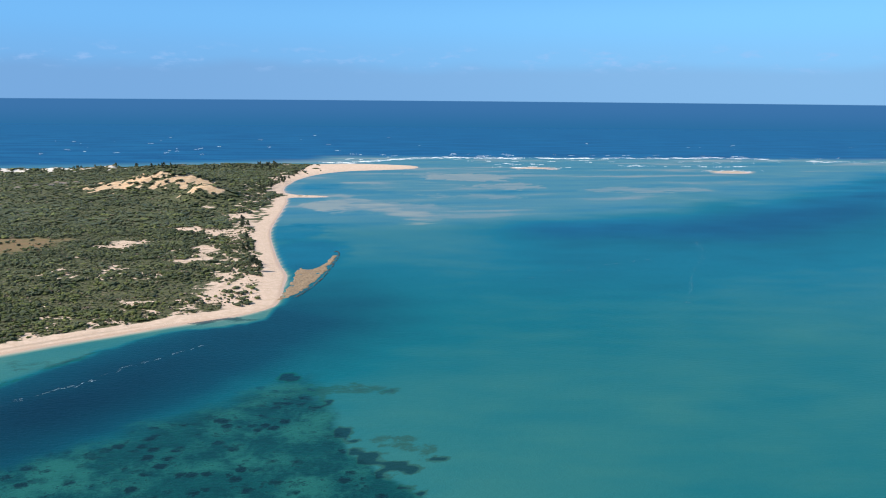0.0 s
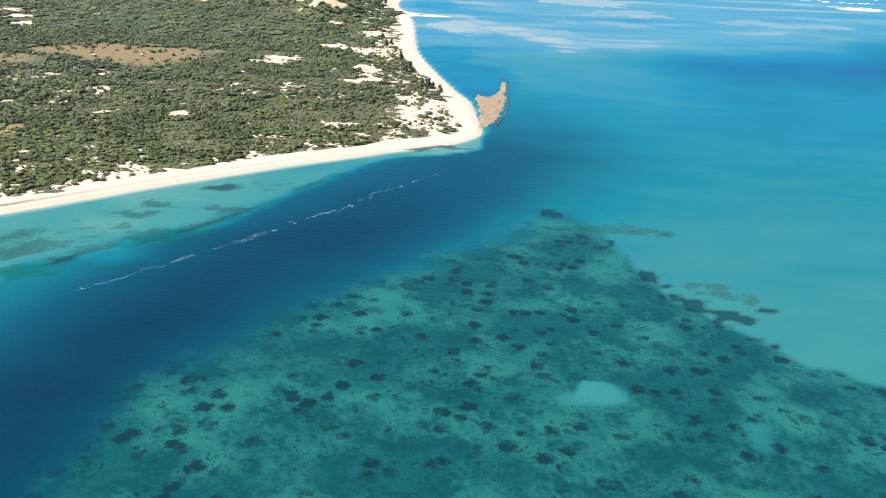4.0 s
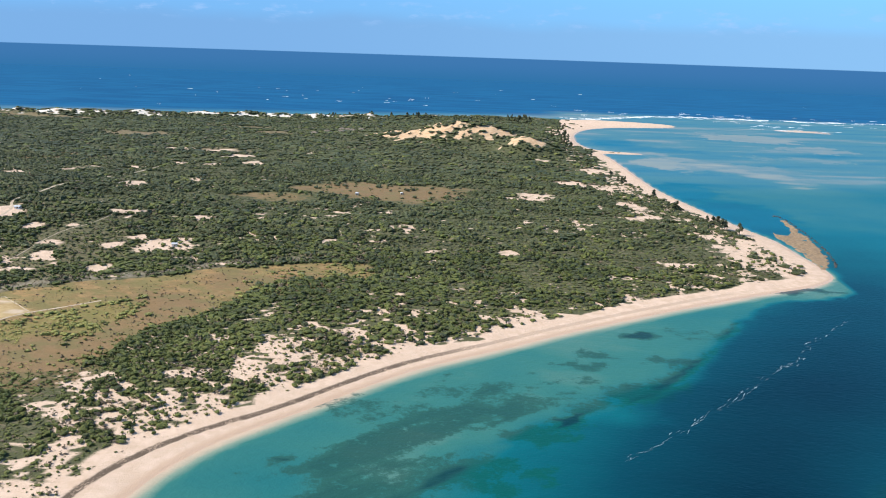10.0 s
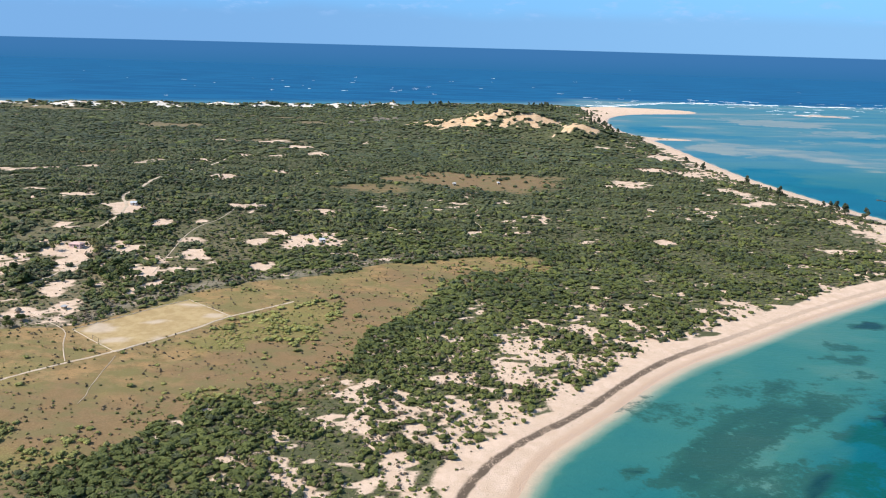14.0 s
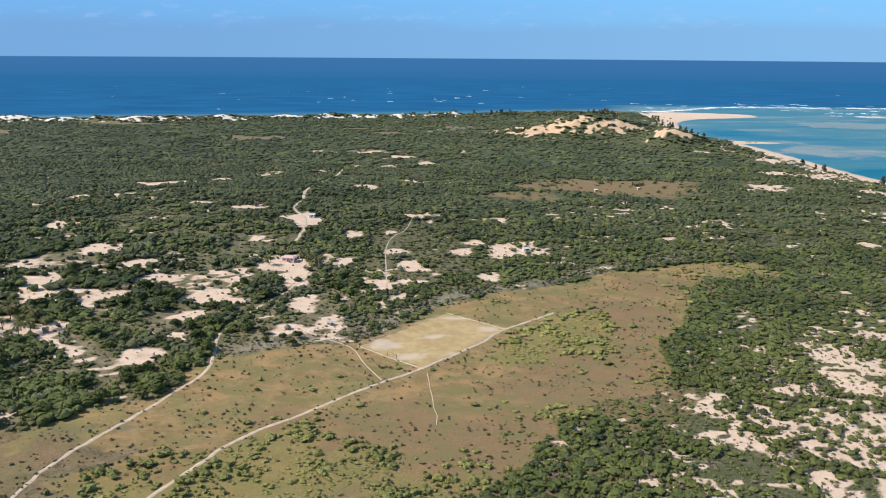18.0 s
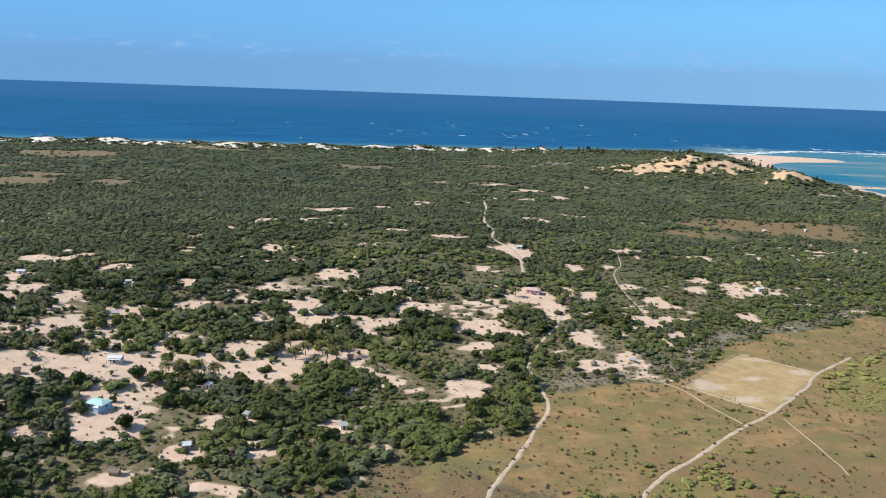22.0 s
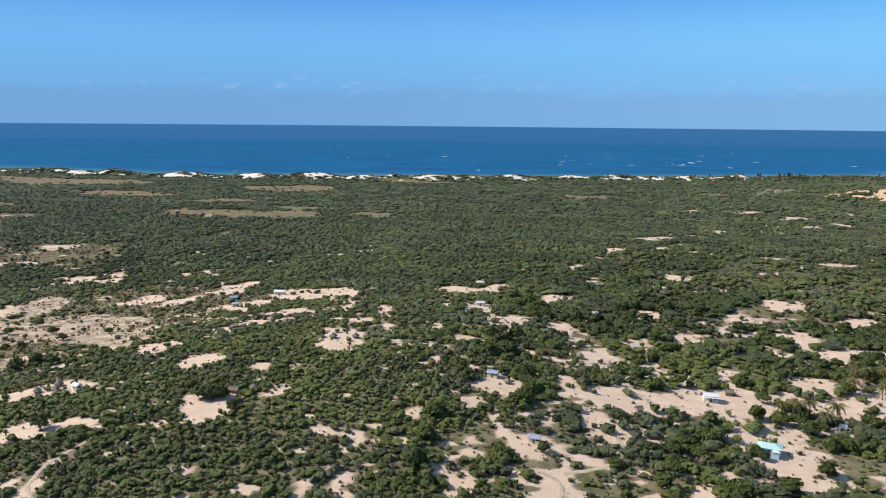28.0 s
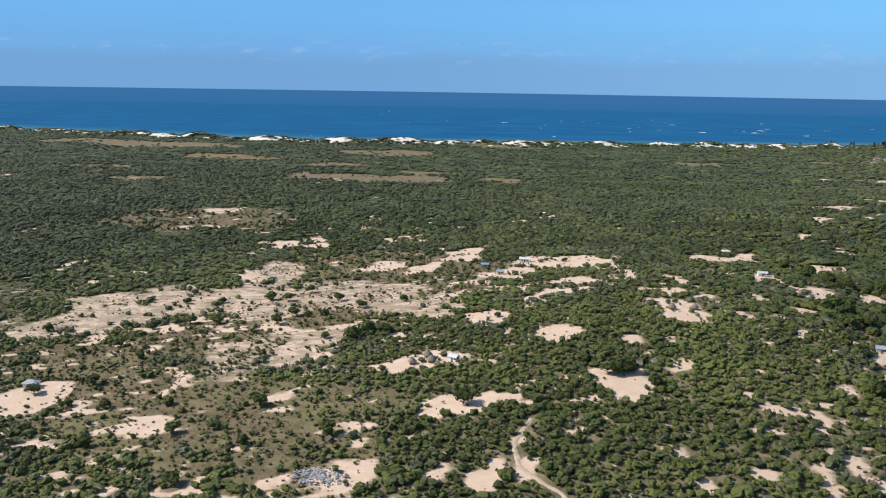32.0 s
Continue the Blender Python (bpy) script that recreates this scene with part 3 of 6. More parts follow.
bare((-799.5, 610.2, 8, 9), (-852.8, 712.2, 17, 20), (-807.6, 680, 7, 9), (-685, 667, 25, 20), (-756, 608, 14, 10), (-772, 642, 11, 7), (-726, 654, 9, 7), (-705, 761, 11, 8), (-773, 753, 11, 11), (-1011, 765, 17, 10), (-1075, 773, 10, 17), (-1094.1, 733.7, 7, 13), (-871.6, 437.8, 11, 7), (-809.2, 518.4, 10, 15), (-770, 565, 13, 14), (-755, 542, 11, 9), (-803, 479.8, 14, 6), (-964, 1037, 15, 22))
bare((-839, 1145, 12, 20), (-835, 897, 25, 28), (-797, 980, 16, 26), (-998, 938, 10, 18), (-1031, 897, 18, 20), (-759, 1318, 14, 20), (-894, 1293, 27, 18), (-993, 923, 19, 20), (-1038, 786, 19, 12), (-508, 788, 19, 11), (-887, 1127, 15, 18), (-758, 759, 10, 11), (-696, 767, 10, 5), (-272, 722, 19, 7), (-297, 1121, 30, 33), (-325, 966, 10, 20), (-274, 933, 16, 24), (-395, 1027, 31, 16), (-393, 1362, 14, 11), (-413, 716, 10, 6))
bare((-565, 716, 12, 4), (-292, 993, 20, 27), (-233, 1063, 14, 24), (-759, 752, 12, 11), (-1045, 884, 31, 18), (-974, 1011, 13, 20), (-212, 767, 24, 46), (-350, 1136, 27, 26), (-321, 1276, 17, 38), (-406, 995, 30, 12), (-289, 910, 19, 8), (-184, 735, 20, 30), (-188, 820, 16, 40), (-330, 1620, 26, 60), (-360, 1850, 30, 90))
bare((-1075.4, 895.1, 9.1, 10.8), (-929.3, 580.1, 7.5, 4.8), (-913.4, 551.0, 12.4, 6.7), (-861.6, 559.0, 7.0, 5.2), (-717.3, 681.8, 8.6, 10.5), (-706.6, 596.6, 9.4, 10.3), (-940.0, 579.3, 6.5, 5.6), (-1161.5, 466.6, 5.8, 2.5), (-1106.8, 694.0, 7.7, 8.7), (-1077.4, 721.9, 4.6, 9.4), (-922.6, 1066.0, 12.3, 15.9), (-1028.9, 967.4, 18.8, 10.5), (-797.6, 1179.5, 15.9, 20.4), (-1581.1, 680.1, 19.4, 12.6), (-1445.8, 514.3, 19.8, 17.9), (-1467.9, 618.9, 38.8, 9.9), (-1307.8, 295.8, 7.6, 2.5), (-1255.2, 293.9, 2.2, 5.2), (-1251.0, 277.0, 2.6, 6.4), (-996.8, 1020.8, 11.2, 11.9))
bare((-782.6, 691.6, 3.9, 8.4), (-596.3, 396.4, 7.9, 2.5), (-570.6, 426.4, 8.3, 4.2), (-844.4, 1244.6, 27.0, 19.6), (-962.7, 1303.8, 24.2, 14.8))
bare((-1004.6, 359.6, 14.5, 12.0), (-1007.5, 407.7, 15.2, 15.6), (-980.7, 430.7, 16.3, 13.4), (-961.5, 452.2, 8.7, 10.1), (-973.6, 537.0, 12.6, 12.7), (-864.9, 521.6, 23.0, 12.6), (-918.6, 521.3, 10.1, 7.3), (-871.8, 493.5, 9.4, 6.1))
bare((-970.5, 348, 8, 6), (-958, 379, 7, 5), (-917, 379, 11, 8), (-986, 325, 6, 5), (-983.9, 405, 7, 5), (-1086, 538, 7, 6), (-1064, 478, 6, 5), (-950, 461, 17, 13))
PLAIN_A = spline([(-1514.6, 371.1), (-1511.7, 402.5), (-1526.2, 434.4), (-1497.2, 459.8), (-1472.4, 479.1), (-1446.2, 492.0), (-1466.8, 541.5), (-1436.6, 545.7), (-1414.3, 502.1), (-1379.5, 504.5), (-1349.8, 492.0), (-1315.8, 452.3), (-1295.5, 423.9), (-1311.2, 399.1), (-1334.5, 414.7), (-1354.7, 415.6), (-1377.7, 429.5), (-1383.0, 406.7), (-1408.3, 404.1), (-1436.4, 405.5), (-1451.0, 394.1), (-1470.6, 374.0), (-1492.9, 367.5)], 3, True)
PLAIN_B = spline([(-1390.4, 327.3), (-1400.5, 349.0), (-1395.5, 379.3), (-1378.3, 390.0), (-1353.7, 397.6), (-1344.3, 379.6), (-1351.5, 364.6), (-1348.4, 345.1), (-1360.1, 333.9), (-1376.8, 324.5)], 3, True)
RUSSET_SPOTS = [(-878, 318, 26, 34, 0.7), (-700, 330, 60, 30, 0.6), (-650, 430, 44, 60, 0.72), (-735, 360, 70, 36, 0.66), (-625, 520, 36, 40, 0.75), (-575, 585, 50, 26, 0.72), (-560, 990, 92, 66, 0.95), (-690, 895, 40, 25, 0.5), (-800, 330, 40, 30, 0.5), (-1420, 575, 40, 16, 0.9), (-1090, 1150, 60, 60, 0.7), (-1900, 1330, 90, 60, 0.9), (-1620, 1240, 60, 60, 0.8)]
LUSH_SPOTS = [(-770, 332, 56, 24, 0.8), (-664, 392, 14, 12, 0.50), (-800, 310, 45, 20, 0.75)]
LUSH_BED = spline([(-705, 442), (-697, 462), (-681, 495), (-662, 522), (-648, 532), (-637, 524), (-637, 490), (-645, 462), (-668, 456), (-686, 434)], 3, True)
# bare white dunes on the ocean ridge: x, y, half width, height
DUNES = [(-2690, 1730, 23, 12), (-2236, 1688, 27, 11), (-2162, 1684, 27, 18), (-2002, 1688, 38, 13), (-1828, 1704, 38, 17), (-1707, 1721, 30, 14), (-1611, 1740, 18, 10), (-1545, 1757, 18, 11), (-1475, 1775, 25, 10), (-1378, 1806, 18, 10), (-1298, 1841, 25, 12), (-1179, 1885, 25, 16), (-1090, 1916, 19, 8), (-930, 1970, 26, 13), (-810, 2012, 17, 12)]
# dry pans far inland: x, y, half width, half depth
PANS = [(-2131, 1503, 166, 76), (-2310, 1521, 126, 62), (-1890, 1300, 92, 42), (-1572, 1083, 115, 46), (-1665, 1485, 95, 58), (-1397, 1120, 36, 32), (-1133, 1478, 60, 28), (-890, 1300, 36, 24), (-1830, 974, 50, 20), (-1690, 1240, 65, 30), (-1993, 1091, 67, 20), (-1447, 1720, 105, 20), (-1530, 1170, 50, 22), (-907, 1594, 30, 18), (-1020, 1680, 90, 18)]
TRACKS = {
    "village": [(-857, 250), (-860, 300), (-857, 335), (-847, 369), (-838, 404), (-834, 424), (-838, 445), (-843, 470), (-836, 507), (-826, 540), (-820, 580)],
    "meadow": [(-840, 240), (-826, 280), (-810, 324), (-798, 354), (-776, 383), (-752, 414), (-733, 435), (-715, 460), (-694, 493), (-667, 526)],
    "ridge": [(-847, 647), (-849, 682), (-857, 716), (-872, 742), (-874, 783), (-884, 838), (-889, 951), (-891, 1022), (-900, 1140)],
    "yard": [(-1087.9, 313.0), (-1089.9, 321.5), (-1095.4, 326.5), (-1100.3, 328.1)],
    "west": [(-1253.5, 307.8), (-1255.8, 292.1), (-1255.5, 286.6), (-1251.8, 276.8), (-1245.1, 268.7), (-1239.9, 264.0), (-1236.2, 257.1)],
    "side": [(-751, 418), (-762, 436), (-771, 455), (-786, 467), (-803, 478)],
    "south": [(-722, 375), (-724, 388), (-731, 428)],
    "north": [(-768, 560), (-781, 657), (-773, 700), (-771, 740)],
    "lane": [(-1089.0, 328.5), (-1079.9, 336.7), (-1073.4, 343.3), (-1070.9, 353.0), (-1072.2, 362.9), (-1074.8, 373.0)],
    "hut": [(-570, 690), (-567, 712), (-560, 730), (-566, 750)],
}
TRACK_LINES = {k: spline(v, 6) for k, v in TRACKS.items()}
for ln in TRACK_LINES.values():
    ln += np.stack([turb(ln[:, 0], ln[:, 1], 15, 141) - 0.5, turb(ln[:, 0], ln[:, 1], 15, 145) - 0.5], 1) * 2.5
PITCH = np.array([(-728, 518), (-694, 493), (-733, 433), (-769, 459)], float)


def ellipses(x, y, items, wobble=0.35):
    """Soft union of ragged ellipses, 0 to 1."""
    out = np.zeros(len(x))
    wx, wy = turb(x, y, 13, 21) - 0.5, turb(x, y, 13, 31) - 0.5
    bx, by = turb(x, y, 75, 27) - 0.5, turb(x, y, 55, 37) - 0.5
    for cx, cy, a, b, *amp in items:
        s = wobble * 4.6 * min(max(a, b), 30)
        near = (abs(x - cx) < 1.4 * a + 0.5 * s) & (abs(y - cy) < 1.4 * b + 0.5 * s)
        if not near.any():
            continue
        # wide patches bend on a larger scale too
        k, l = (2.0 * wobble * min(a, 110), 2.6 * wobble * min(b, 60)) if max(a, b) > 45 else (0.0, 0.0)
        q = np.hypot((x[near] - cx + wx[near] * s + bx[near] * k) / a, (y[near] - cy + wy[near] * s + by[near] * l) / b)
        out[near] = np.maximum(out[near], ramp(q, 1.35, 0.7) * (amp[0] if amp else 1.0))
    return out


def cover(x, y):
    """What the ground bears at each place."""
    x, y = np.ravel(np.array(x, float)), np.ravel(np.array(y, float))
    c = {}
    shore = c["shore"] = line_distance(x, y, COAST, True)
    wide = turb(x, y, 34, 5) - 0.5
    broad = 11 * ramp(y, 430, 320) * (x < -440)
    beach = ramp(shore, 24 + broad + wide * 22, 18 + broad + wide * 22)
    # tall shrubs hide the near rim of a yard, so yards reach further south
    reach = [(cx, cy - np.clip(cy * 0.010, 2, 9) * 0.5, a * 0.95, b * 0.92 + np.clip(cy * 0.010, 2, 9) * 0.5) for cx, cy, a, b in CLEARINGS]
    yards = np.maximum(ellipses(x, y, [e for e in reach if e[0] < -880 and e[1] < 640], 0.27), (0.86 - 0.16 * ramp(y, 640, 800)) * ellipses(x, y, [e for e in reach if e[0] >= -880 or e[1] >= 640], 0.36))
    yards = yards * (0.66 + 0.62 * turb(x, y, 5.5, 121)) * (0.75 + 0.5 * turb(x, y, 14, 125))
    plain_d = np.maximum(line_distance(x, y, PLAIN_A, True), line_distance(x, y, PLAIN_B, True)) + (turb(x, y, 22, 41) - 0.5) * 26
    c["plain"] = ramp(plain_d, -4, 5)
    # loose dune strip behind the beach, torn by bushes
    south = ramp(x, -330, -480) * ramp(y, 640, 520)
    strip = ramp(shore, 120, 25) * (0.35 + 0.65 * south) + 0.55 * ramp(shore, 190, 60) * south
    east = ramp(y, 700, 900) * ramp(shore, 95, 20) * (y < 1600)
    # blown sand runs inland from the beach in slanting streaks
    inland, along = x * 0.80 - y * 0.60, x * 0.60 + y * 0.80
    streaks = turb(inland * 0.5, along * 1.15, 8, 51)
    torn = ramp(streaks * 0.70 + turb(x, y, 45, 55) * 0.30 + 0.07 * np.maximum(strip, east * 2.1) + 0.055 * south * ramp(shore, 105, 45) + 0.05 * ramp(shore, 46, 26) * ramp(x, -230, -330) * (y < 640), 0.592, 0.648)
    torn = torn * ramp(strip + east, 0.05, 0.2)
    # small gaps in the western scrub
    gaps = ramp(turb(x, y, 9, 61) * 0.62 + turb(x, y, 55, 65) * 0.38, 0.568 + 0.055 * ramp(x, -1060, -1130), 0.615 + 0.055 * ramp(x, -1060, -1130)) * ramp(x, -880, -960) * ramp(y, 700, 450)
    gaps2 = ramp(turb(x, y, 12, 71) * 0.6 + turb(x, y, 90, 75) * 0.4, 0.635, 0.67) * ramp(y, 1250, 900)
    village = ramp(np.hypot((x + 930) / 230, (y - 510) / 165), 1.15, 0.6)
    lanes = ramp(turb(x, y, 18, 151) * 0.8 + turb(x, y, 7, 155) * 0.2, 0.628, 0.668) * ramp(village, 0.05, 0.4)
    pores = ramp(turb(x, y, 5, 161) * 0.7 + turb(x, y, 40, 165) * 0.3, 0.625, 0.67) * ramp(x, -930, -1050) * ramp(y, 560, 440)
    walks = ramp(abs(turb(x, y, 30, 171) - 0.5), 0.020, 0.006) * ramp(turb(x, y, 48, 175), 0.46, 0.54) * ramp(x, -870, -930) * ramp(y, 720, 600) * (0.85 - 0.2 * ramp(x, -1080, -1140))
    gaps = np.maximum.reduce([gaps, lanes, pores, walks])
    open_land = ramp(line_distance(x, y, MEADOW, True), 4, -6)
    open_land = open_land * ramp(y, 170, 225)
    torn, gaps, gaps2 = torn * open_land, gaps * open_land, gaps2 * open_land * (1 - ellipses(x, y, [(-565, 990, 110, 90), (-680, 900, 70, 45)], 0.4))
    spit = ramp(x, -362, -345) * ramp(y, 1560, 1600) + ramp(x, -340, -325) * ramp(y, 1940, 1980)
    far_dunes = ramp(y, 1480, 1640) * ramp(x, -330, -460) * np.exp(-((shore - 72) / 28) ** 2)
    hollows = ramp(turb(x, y, 13, 82) * 0.6 + turb(x, y, 30, 81) * 0.4, 0.42, 0.50)
    white = ellipses(x, y, [(dx, dy - 4, 1.15 * a, 24) for dx, dy, a, _ in DUNES], 0.7) * hollows
    white = np.maximum(white, 0.9 * ramp(turb(x, y, 16, 83) + far_dunes * 0.05, 0.585, 0.64) * (far_dunes > 0.3) * ramp(x, -780, -900))
    orange = ellipses(x, y, [(-575, 1570, 92, 36), (-660, 1592, 58, 16), (-480, 1575, 50, 40), (-418, 1445, 32, 22)], 0.5) * ramp(turb(x, y, 18, 91), 0.38, 0.49)
    c["loose"] = np.maximum(torn, np.maximum(gaps, gaps2))
    c["strip"] = south * ramp(shore, 125, 60)
    c["orange"] = orange
    c["white"] = white
    c["sand"] = np.maximum.reduce([beach * (shore > -2), yards, np.minimum(spit, 1), c["plain"] * (0.34 + 0.5 * turb(x, y, 9, 95)), torn, gaps * 0.9, gaps2 * 0.8, white, orange])
    md = line_distance(x, y, MEADOW, True)
    frayed = ramp(x, -640, -560)
    c["meadow"] = ramp(md + (turb(x, y, 18, 15) - 0.5) * (14 + 26 * frayed) - 3 * frayed, -3, 4 + 6 * frayed)
    pans = ellipses(x, y, [(px, py, pa, pb * 1.05) for px, py, pa, pb in PANS], 0.4)
    heath = ellipses(x, y, [(-565, 985, 88, 74), (-665, 900, 44, 32)], 0.5)
    dry = ellipses(x, y, [(-1448, 345, 42, 25), (-1389, 314, 55, 18), (-1337, 279, 39, 18), (-1396, 283, 30, 15), (-1321, 310, 20, 14), (-1400, 390, 56, 30), (-1354, 452, 62, 52), (-1378, 541, 64, 49), (-1594, 714, 66, 69), (-880, 320, 40, 30)], 0.5)
    c["dry"] = np.maximum(dry, pans * 0.54)
    c["heath"] = heath
    c["pans"] = pans
    c["grass"] = np.maximum.reduce([c["meadow"], heath * 0.5])
    south_side = (x + 860 - y + 300) * 0.707 + (turb(x, y, 40, 17) - 0.5) * 40
    c["russet"] = np.maximum.reduce([ellipses(x, y, RUSSET_SPOTS, 0.4), pans * 0.38, c["meadow"] * 0.76 * ramp(south_side, 10, 60)])
    c["lush"] = np.maximum(ellipses(x, y, LUSH_SPOTS, 0.4), 0.85 * ramp(line_distance(x, y, LUSH_BED, True) + (turb(x, y, 11, 35) - 0.5) * 22, -6, 5))
    pd = line_distance(x, y, PITCH, True)
    c["pitch"] = ramp(pd, -0.5, 1.0)
    c["salt"] = c["pitch"] * ellipses(x, y, [(-755, 464, 8, 6), (-731, 478, 6, 3), (-704, 494, 7, 3), (-716, 455, 9, 4), (-742, 449, 6, 3), (-722, 508, 9, 4)], 0.3)
    fringe = np.exp(-((md + 10) / 9) ** 2) * ramp(y, 380, 430) * ramp(x, -850, -815) * ramp(line_distance(x + 17, y - 25, MEADOW, True), 0, 6)
    c["ashen"] = np.maximum(fringe * 0.7, pans * 0.3)
    c["russet"] = c["russet"] * (1 - c["pitch"])
    c["lush"] = c["lush"] * (1 - c["pitch"])
    c["closed"] = np.maximum.reduce([ramp(y, 480, 820), ramp(x, -1380, -1560) * ramp(y, 400, 480), ramp(x, -790, -650) * 0.85]) * (1 - ramp(pans, 0.2, 0.5))
    c["weedy"] = np.maximum.reduce([c["plain"] * 0.95, 0.7 * np.maximum(torn, gaps * ramp(x, -1040, -1100)), 0.5 * yards])
    wrack_at = 10.5 + 9 * ramp(y, 400, 315) * (x < -440)
    c["tide"] = wrack_at
    c["wrack"] = np.exp(-((shore - wrack_at) / 12) ** 4) * (ramp(x, -385, -470) * 0.75 + 0.25 * ramp(x, -200, -300)) * (y < 800)
    return c


def mesh_from(name, verts, faces, mat, smooth=False, layers=None):
    """A mesh from arrays; faces is (n, 3) or (n, 4). smooth: True, or how many of the first faces are."""
    me = bpy.data.meshes.new(name)
    verts, faces = np.asarray(verts, np.float32), np.asarray(faces, np.int32)
    k = faces.shape[1]
    me.vertices.add(len(verts))
    me.vertices.foreach_set("co", verts.ravel())
    me.loops.add(faces.size)
    me.loops.foreach_set("vertex_index", faces.ravel())
    me.polygons.add(len(faces))
    me.polygons.foreach_set("loop_start", np.arange(0, faces.size, k, dtype=np.int32))
    me.polygons.foreach_set("use_smooth", np.arange(len(faces)) < (len(faces) if smooth is True else int(smooth)))
    for key, values in (layers or {}).items():
        me.attributes.new(key, "FLOAT", "POINT").data.foreach_set("value", np.asarray(values, np.float32))
    me.update(calc_edges=True)
    me.materials.append(mat)
    return me


def grid_faces(nx, ny):
    i = (np.arange(ny - 1)[:, None] * nx + np.arange(nx - 1)[None, :]).ravel()
    return np.stack([i, i + 1, i + nx + 1, i + nx], 1)


def steps_of(*runs):
    return np.unique(np.concatenate([np.arange(a, b, s) for a, b, s in runs]).round(2))


xs = steps_of((-4600, -2700, 100), (-2700, -1760, 14), (-1760, -150, 4.9), (-150, 100, 12), (100, 4301, 300))
ys = steps_of((-2600, -360, 120), (-360, 160, 26), (160, 210, 10), (210, 760, 3.6), (760, 1300, 7), (1300, 2350, 10), (2350, 4951, 260))
gx, gy = [a.ravel() for a in np.meshgrid(xs, ys)]
layers = cover(gx, gy)
gz = height(gx, gy, layers["shore"])
keep = ("shore", "orange", "white", "sand", "grass", "russet", "lush", "ashen", "salt", "pitch", "closed", "weedy", "wrack", "tide", "plain", "dry")
ground = tagged(new("ground", mesh_from("ground", np.stack([gx, gy, gz], 1), grid_faces(len(xs), len(ys)), GROUND, True, {k: layers[k] for k in keep})),
                "sandy coastal ground with scrub, dry meadow and pale beach", "ground", kind="structure")

# ---- the sea ----
CHANNEL_BED = spline([(-318, 40), (-322, 150), (-324, 245), (-312, 315), (-282, 395), (-236, 468), (-180, 545), (-105, 655), (30, 770), (230, 920), (430, 1120), (640, 1420), (900, 1800), (1300, 2300)], 4)
REEF_FLAT = spline([(-330, 100), (-290, 220), (-279, 292), (-268, 330), (-238, 371), (-193, 420), (-137, 481), (-104, 523), (-80, 512), (-66, 475), (-57, 436), (-41, 402), (-22, 366), (-6, 352), (29, 337), (73, 319), (140, 290), (260, 180), (300, 60), (-100, 20)], 3, True)
SHELF_WEED = [(-325, 540, 14, 8, 1.0), (-353, 502, 12, 6, 0.8), (-310, 503, 16, 8, 0.8), (-362, 481, 14, 7, 0.8), (-371, 411, 9, 6, 1.0), (-460, 402, 30, 16, 0.5), (-418, 436, 36, 12, 0.5), (-332, 452, 26, 12, 0.8), (-384, 393, 20, 9, 0.75), (-488, 350, 7, 5, 0.9),
              (-400, 354, 30, 10, 0.7), (-302, 456, 16, 12, 0.6), (-286, 549, 20, 12, 0.45), (-440, 330, 26, 12, 0.5), (-202, 668, 20, 6, 1.0), (-178, 676, 18, 6, 0.9)]
EDGE_WEED = [(-36, 406, 6, 7, 1.0), (-21, 398, 8, 6, 1.0), (-3, 407, 5, 4, 0.9), (-12, 395, 6, 3, 0.9), (-30, 386, 7, 5, 0.9), (-20, 376, 7, 4, 0.8), (-9, 367, 4, 5, 0.9), (-57, 440, 6, 9, 0.9), (-49, 430, 5, 4, 0.9), (-45, 415, 4, 6, 0.8), (-78, 480, 7, 4, 0.9), (-70, 488, 5, 4, 0.9), (-103, 533, 8, 9, 0.8), (-79, 506, 14, 12, 0.55), (-54, 510, 15, 9, 0.55), (-34, 507, 7, 8, 0.6), (-28, 428, 12, 8, 0.5), (-12, 419, 9, 6, 0.45)]
FOAM_LINES = [spline(p, 4) for p in ([(-345, 376), (-313, 416), (-292, 446), (-273, 470), (-252, 500), (-240, 513), (-222, 546), (-176, 610)],
                                     [(338, 1080), (326, 1000), (276, 880), (250, 800), (229, 739)], [(60, 820), (160, 900), (250, 960)])]


TONGUE = spline([(-215, 1535), (-165, 1470), (-105, 1400), (-60, 1330), (-30, 1260)], 4)
BLUE_REACH = spline([(190, 1180), (300, 1190), (430, 1210), (620, 1370), (860, 1640), (1200, 2050)], 4)


